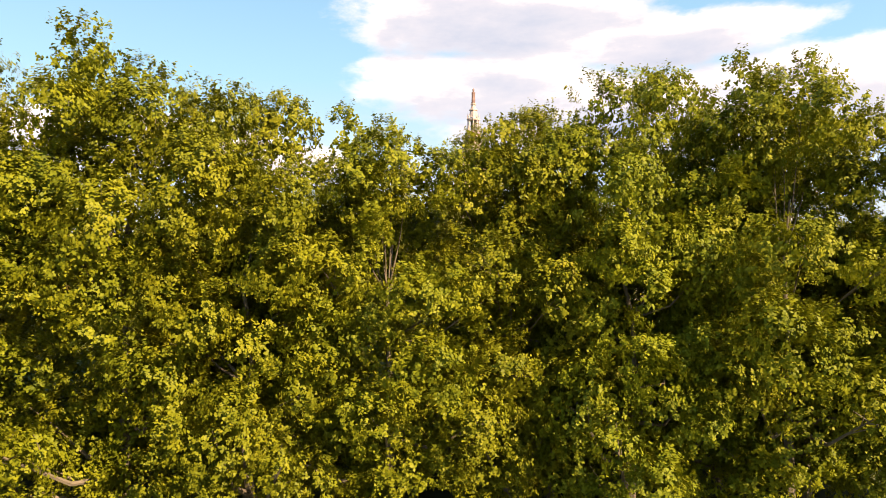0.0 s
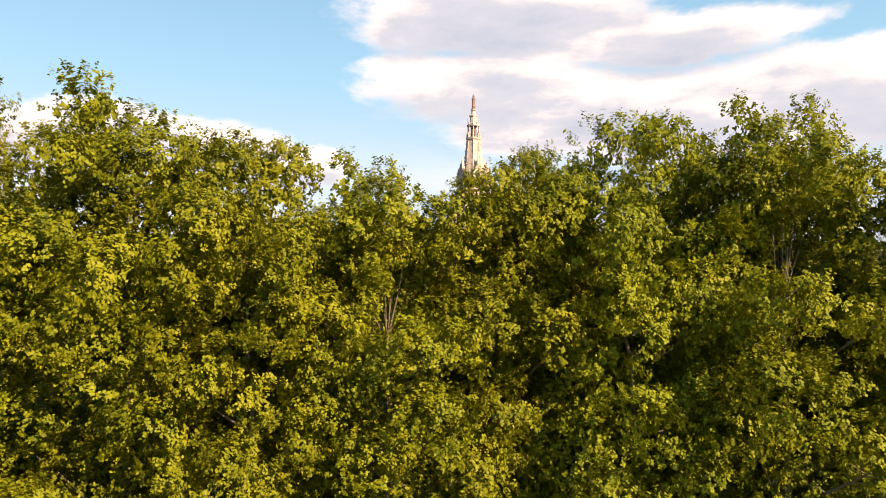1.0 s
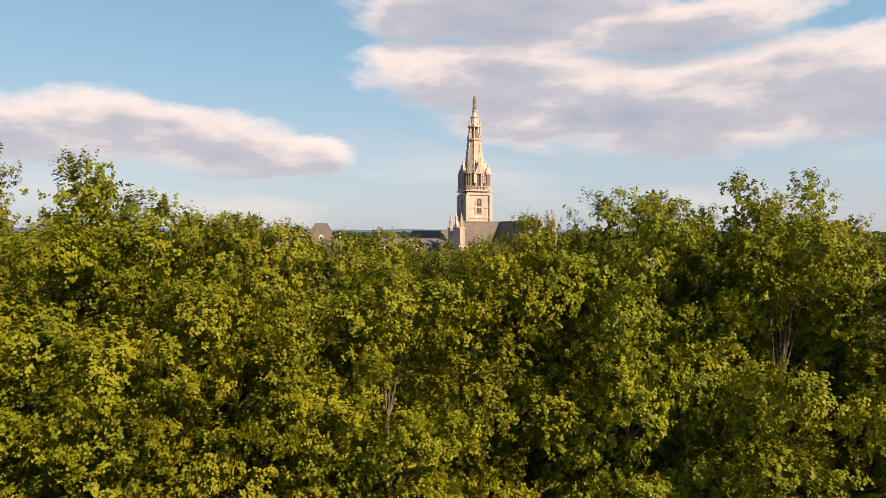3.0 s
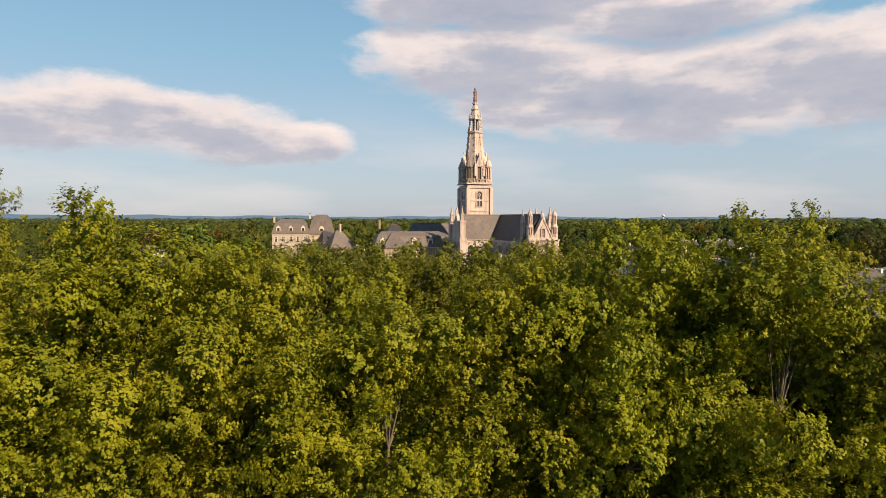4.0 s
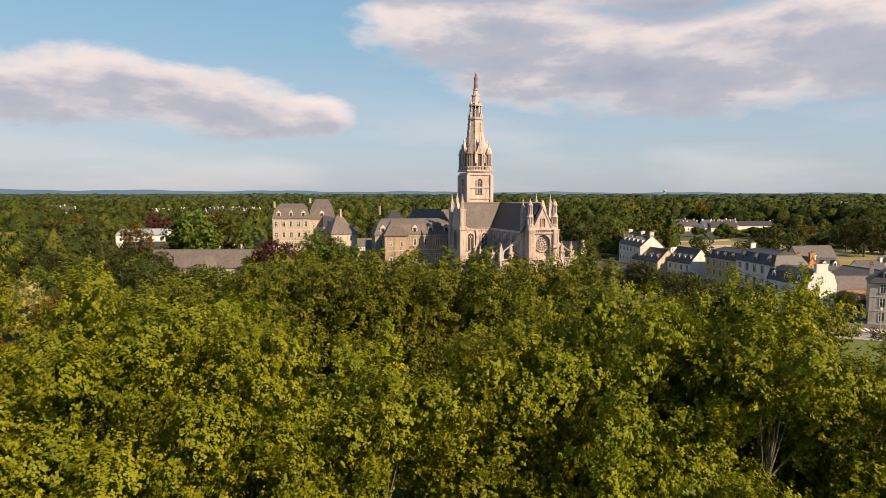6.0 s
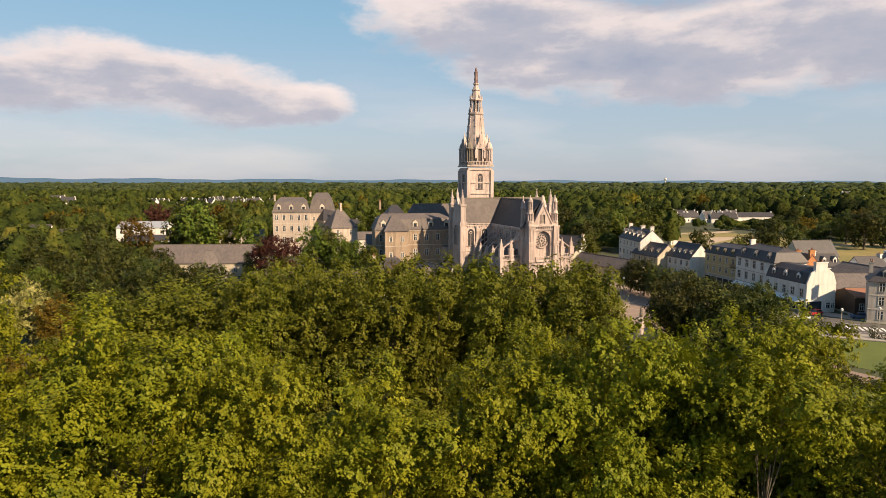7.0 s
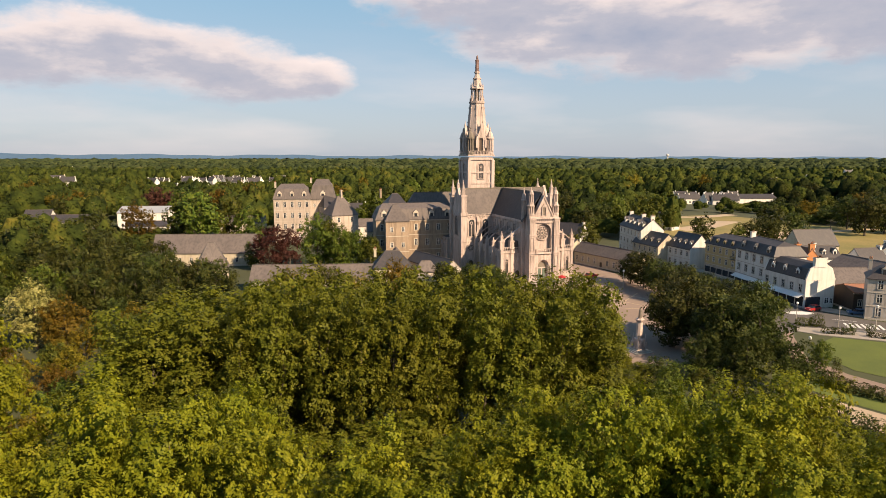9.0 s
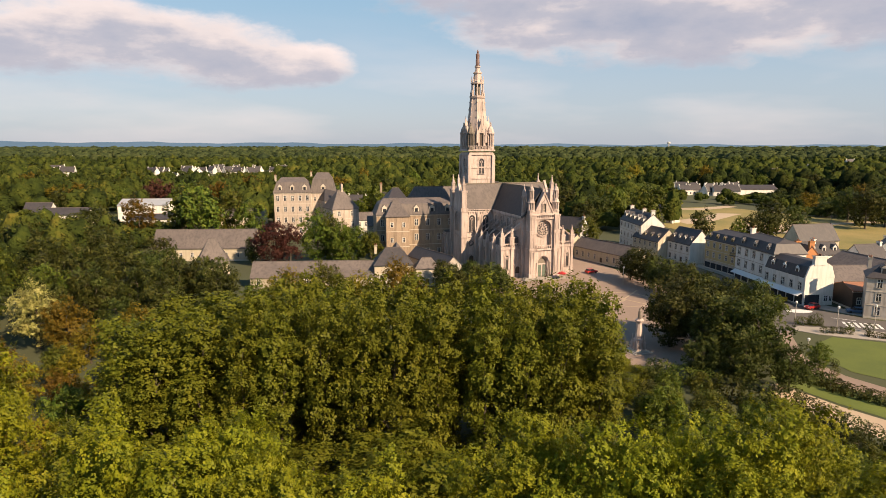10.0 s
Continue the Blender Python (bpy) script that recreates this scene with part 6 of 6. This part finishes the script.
for i in range(4):
    a = i * math.pi / 2 + math.pi / 4
    pinnacle(bm, 1.7 * math.cos(a), 1.7 * math.sin(a), 0.75, 0.6, 4.6)
    m = pose(0, 0, 0, 0, 0, 90 * i)
    ring(bm, arch(1.3, 2.4, 4), arch(0.9, 2.0, 4), deep(m @ pose(0, -1.62, 1.0), 0.3))
part("column", bm, STONE, col)
bm = bmesh.new()
lathe(bm, [(0.55, 9.9), (0.6, 10.1), (0.45, 10.2), (0.5, 10.8), (0.42, 11.6), (0.46, 12.1), (0.2, 12.35), (0.27, 12.6), (0.22, 12.85), (0.05, 13.1)], 0, 0, 9)
part("figure", bm, STONE_DARK, col, "grey carved figure on the column")


def car(x, y, turn, paint, label, van=False):
    c = thing("car", pose(x, y, 0.03, 0, 0, turn), label, "car")
    bm = bmesh.new()
    extrude(bm, [(-2.1, 0.35), (2.1, 0.35), (2.15, 0.7), (2.0, 0.92), (1.1, 1.0), (-1.9, 1.02), (-2.12, 0.8)], deep(pose(0, -0.85, 0), 1.7))
    body = part("body", bm, paint, c)
    bm = bmesh.new()
    top = 1.5 if not van else 2.1
    extrude(bm, [(-1.85, 1.0), (1.15, 0.99), (0.45, top - 0.06), (0.2, top), (-1.3, top), (-1.6, top - 0.1)], deep(pose(0, -0.74, 0), 1.48))
    part("cabin", bm, GLASS if not van else paint, c, "glazed cabin" if not van else "")
    bm = bmesh.new()
    box(bm, -1.4, 0.3, -0.72, 0.72, top - 0.02, top + 0.05)
    part("roof", bm, paint, c)
    for sx in (-1.3, 1.3):
        for sy in (-0.86, 0.86):
            bm = bmesh.new()
            lathe(bm, [(0.31, -0.1), (0.33, -0.06), (0.33, 0.06), (0.31, 0.1)], 0, 0, 12)
            bmesh.ops.rotate(bm, verts=bm.verts, matrix=Matrix.Rotation(math.pi / 2, 3, "X"))
            bmesh.ops.translate(bm, verts=bm.verts, vec=(sx, sy, 0.33))
            part("wheel", bm, RUBBER, c)
    for sy in (-0.6, 0.6):
        bm = bmesh.new()
        box(bm, 2.06, 2.17, sy - 0.2, sy + 0.2, 0.62, 0.78)
        part("headlight", bm, PAINT, body)


car(96.6, 160.6, 205, RED, "red hatchback parked before the corner shop")
car(49.0, 207, 25, RED, "red car parked on the forecourt")
car(105.5, 156.6, 160, BLUE, "dark blue car stopped beside the crossing")
car(81.8, 169, 250, GOLD, "yellow delivery van on the road", True)
par = thing("parasol", pose(37.2, 196.5, 0.02), "red parasol standing before the church portal", "parasol")
bm = bmesh.new()
lathe(bm, [(1.5, 2.0), (1.0, 2.45), (0.1, 2.75)], 0, 0, 8)
part("canopy", bm, RED, par)
bm = bmesh.new()
lathe(bm, [(0.3, 0), (0.3, 0.08), (0.035, 0.1), (0.035, 2.5)], 0, 0, 6)
part("pole", bm, METAL, par)
stall = thing("sign_board", pose(93.4, 168.4, 0.12, 0, 0, 190), "yellow box sign beside the shop door", "sign")
bm = bmesh.new()
box(bm, -0.7, 0.7, -0.3, 0.3, 0.1, 1.2)
box(bm, -0.6, -0.5, -0.2, 0.2, 0, 0.1)
box(bm, 0.5, 0.6, -0.2, 0.2, 0, 0.1)
part("panel", bm, GOLD, stall)


def lamp(x, y, h=5.0):
    l = thing("street_lamp", pose(x, y, 0), "slim grey street lamp with a lantern head", "lamp", "street lamps")
    bm = bmesh.new()
    lathe(bm, [(0.14, 0), (0.14, 0.5), (0.08, 0.6), (0.06, h)], 0, 0, 8)
    part("pole", bm, GREY, l)
    bm = bmesh.new()
    lathe(bm, [(0.1, h), (0.26, h + 0.1), (0.3, h + 0.5), (0.08, h + 0.65)], 0, 0, 8)
    part("head", bm, PAINT, l)


for x, y in ((91.8, 142.2), (101.5, 143.6), (59.5, 203), (70.8, 117.6), (84.6, 147), (55, 190)):
    lamp(x, y)


def leaf_mass(name, m, seed, length, width, height, material, label, category="hedge", leaf=0.2, per=260, group=""):
    """A clipped hedge or low shrub: woody core and many leaves."""
    rng = np.random.default_rng(seed)
    h = thing(name, m, label, category, group)
    bm = bmesh.new()
    for i in range(max(2, int(length / 0.9))):
        x = -length / 2 + length * (i + 0.5) / max(2, int(length / 0.9))
        tube(bm, (x, 0, 0), (x + rng.normal() * 0.1, rng.normal() * 0.1, height * 0.7), 0.05, 0.02, 5)
    part("stems", bm, BARK_DARK, h)
    k = int(per * max(1.0, length * width ** 0.5 / 2))
    u = rng.uniform(-1, 1, (k, 3))
    ax = np.abs(u)
    f = np.maximum(ax.max(1, keepdims=True), 0.2)
    d = u / f * (0.75 + 0.3 * rng.random((k, 1)))
    d = d / np.maximum((np.abs(d) ** 4).sum(1, keepdims=True) ** 0.25, 0.6)
    wob = 1 + 0.15 * np.sin(u[:, :1] * length * 2.2 + seed)
    p = d * np.array([length / 2, width / 2, height / 2]) * wob + np.array([0, 0, height * 0.52])
    p[:, 2] = np.maximum(p[:, 2], 0.05)
    me = leaves_mesh("foliage", p, d * 0.8 + rng.normal(size=d.shape) * 0.45 + np.array([0, 0, 0.3]), leaf, material, rng)
    ob = new("foliage", me)
    ob.parent = h


def run(a, b, n, **kw):
    """A row of hedge lengths from a to b."""
    a, b = Vector((*a, 0)), Vector((*b, 0))
    turn = math.degrees(math.atan2(b.y - a.y, b.x - a.x))
    for i in range(n):
        c = a.lerp(b, (i + 0.5) / n)
        leaf_mass("hedge", pose(c.x, c.y, 0, 0, 0, turn), 100 + i + int(a.x), (b - a).length / n + 0.3, kw.get("w", 1.8), kw.get("h", 1.8), kw.get("mat", DARK_LEAF), kw.get("label", "dark green clipped hedge beside the path"), group="hedges", leaf=kw.get("leaf", 0.24), per=kw.get("per", 220))


run((46, 102), (57, 95), 3, w=3.5, h=4.0, leaf=0.34)
run((57, 96), (62, 82), 4, w=3.0, h=3.0, leaf=0.3)
run((62, 82), (68, 72), 3, w=3.0, h=3.0, leaf=0.3)
run((38, 112), (48, 104), 3, w=3.4, h=3.4, leaf=0.3, mat=GREEN_LEAF, label="loose green shrubs behind the column")
# two low leaf runs, added to darken the grass strip between the paths
run((66.5, 116), (69.5, 104), 4, w=4.2, h=1.5, leaf=0.3, label="added low dark leaves darkening the grass between the paths")
run((69.5, 104), (82, 91), 5, w=4.0, h=1.5, leaf=0.3, label="added low dark leaves darkening the grass between the paths")
run((86.5, 139.4), (93, 138.2), 3, w=1.8, h=1.5)
run((95, 136.5), (126, 121.5), 9, w=1.6, h=1.2)
run((84.5, 146.2), (90, 145.2), 2, w=1.8, h=1.9, mat=GREEN_LEAF)
run((74, 99), (82, 92), 3, w=2.2, h=1.4, mat=GOLD_LEAF, label="brownish low hedge beside the lawn")
for i, (x, y, s) in enumerate([(88.6, 145.4, 2.6), (94, 141, 1.6), (97.5, 139.6, 1.8), (103, 137, 1.6), (76, 117, 1.4), (73, 112, 1.5), (109, 134, 1.8), (66, 118, 2.2)]):
    leaf_mass("shrub", pose(x, y, 0.1), 300 + i, s, s, s * 1.05, (DARK_LEAF, GREEN_LEAF)[i % 2], "small rounded garden shrub", "shrub", 0.2, 300, "park shrubs")
plant(OPEN, 71.8, 115.2, 30, 0.36, "small young park tree with thin crown")
plant(GREEN, 81, 150, 10, 0.4)
# wall before the long wing and a shed among the trees
sh = house("shed", pose(-60, 156, 0, 0, 0, 20), 4, 3, 2.6, 4.2, WHITE, SLATE_WARM, "little white garden shed among dark trees", floors=1, cols=1, chimneys=(), ends=0, category="shed", plinth=False)
mast = thing("roof_mast", pose(155.2, 251.5, 11.0), "thin metal mast on the chapel gable", "mast")
bm = bmesh.new()
lathe(bm, [(0.09, 0), (0.06, 4.2), (0.02, 4.4)], 0, 0, 6)
box(bm, -0.6, 0.6, -0.03, 0.03, 3.2, 3.28)
part("pole", bm, METAL, mast)
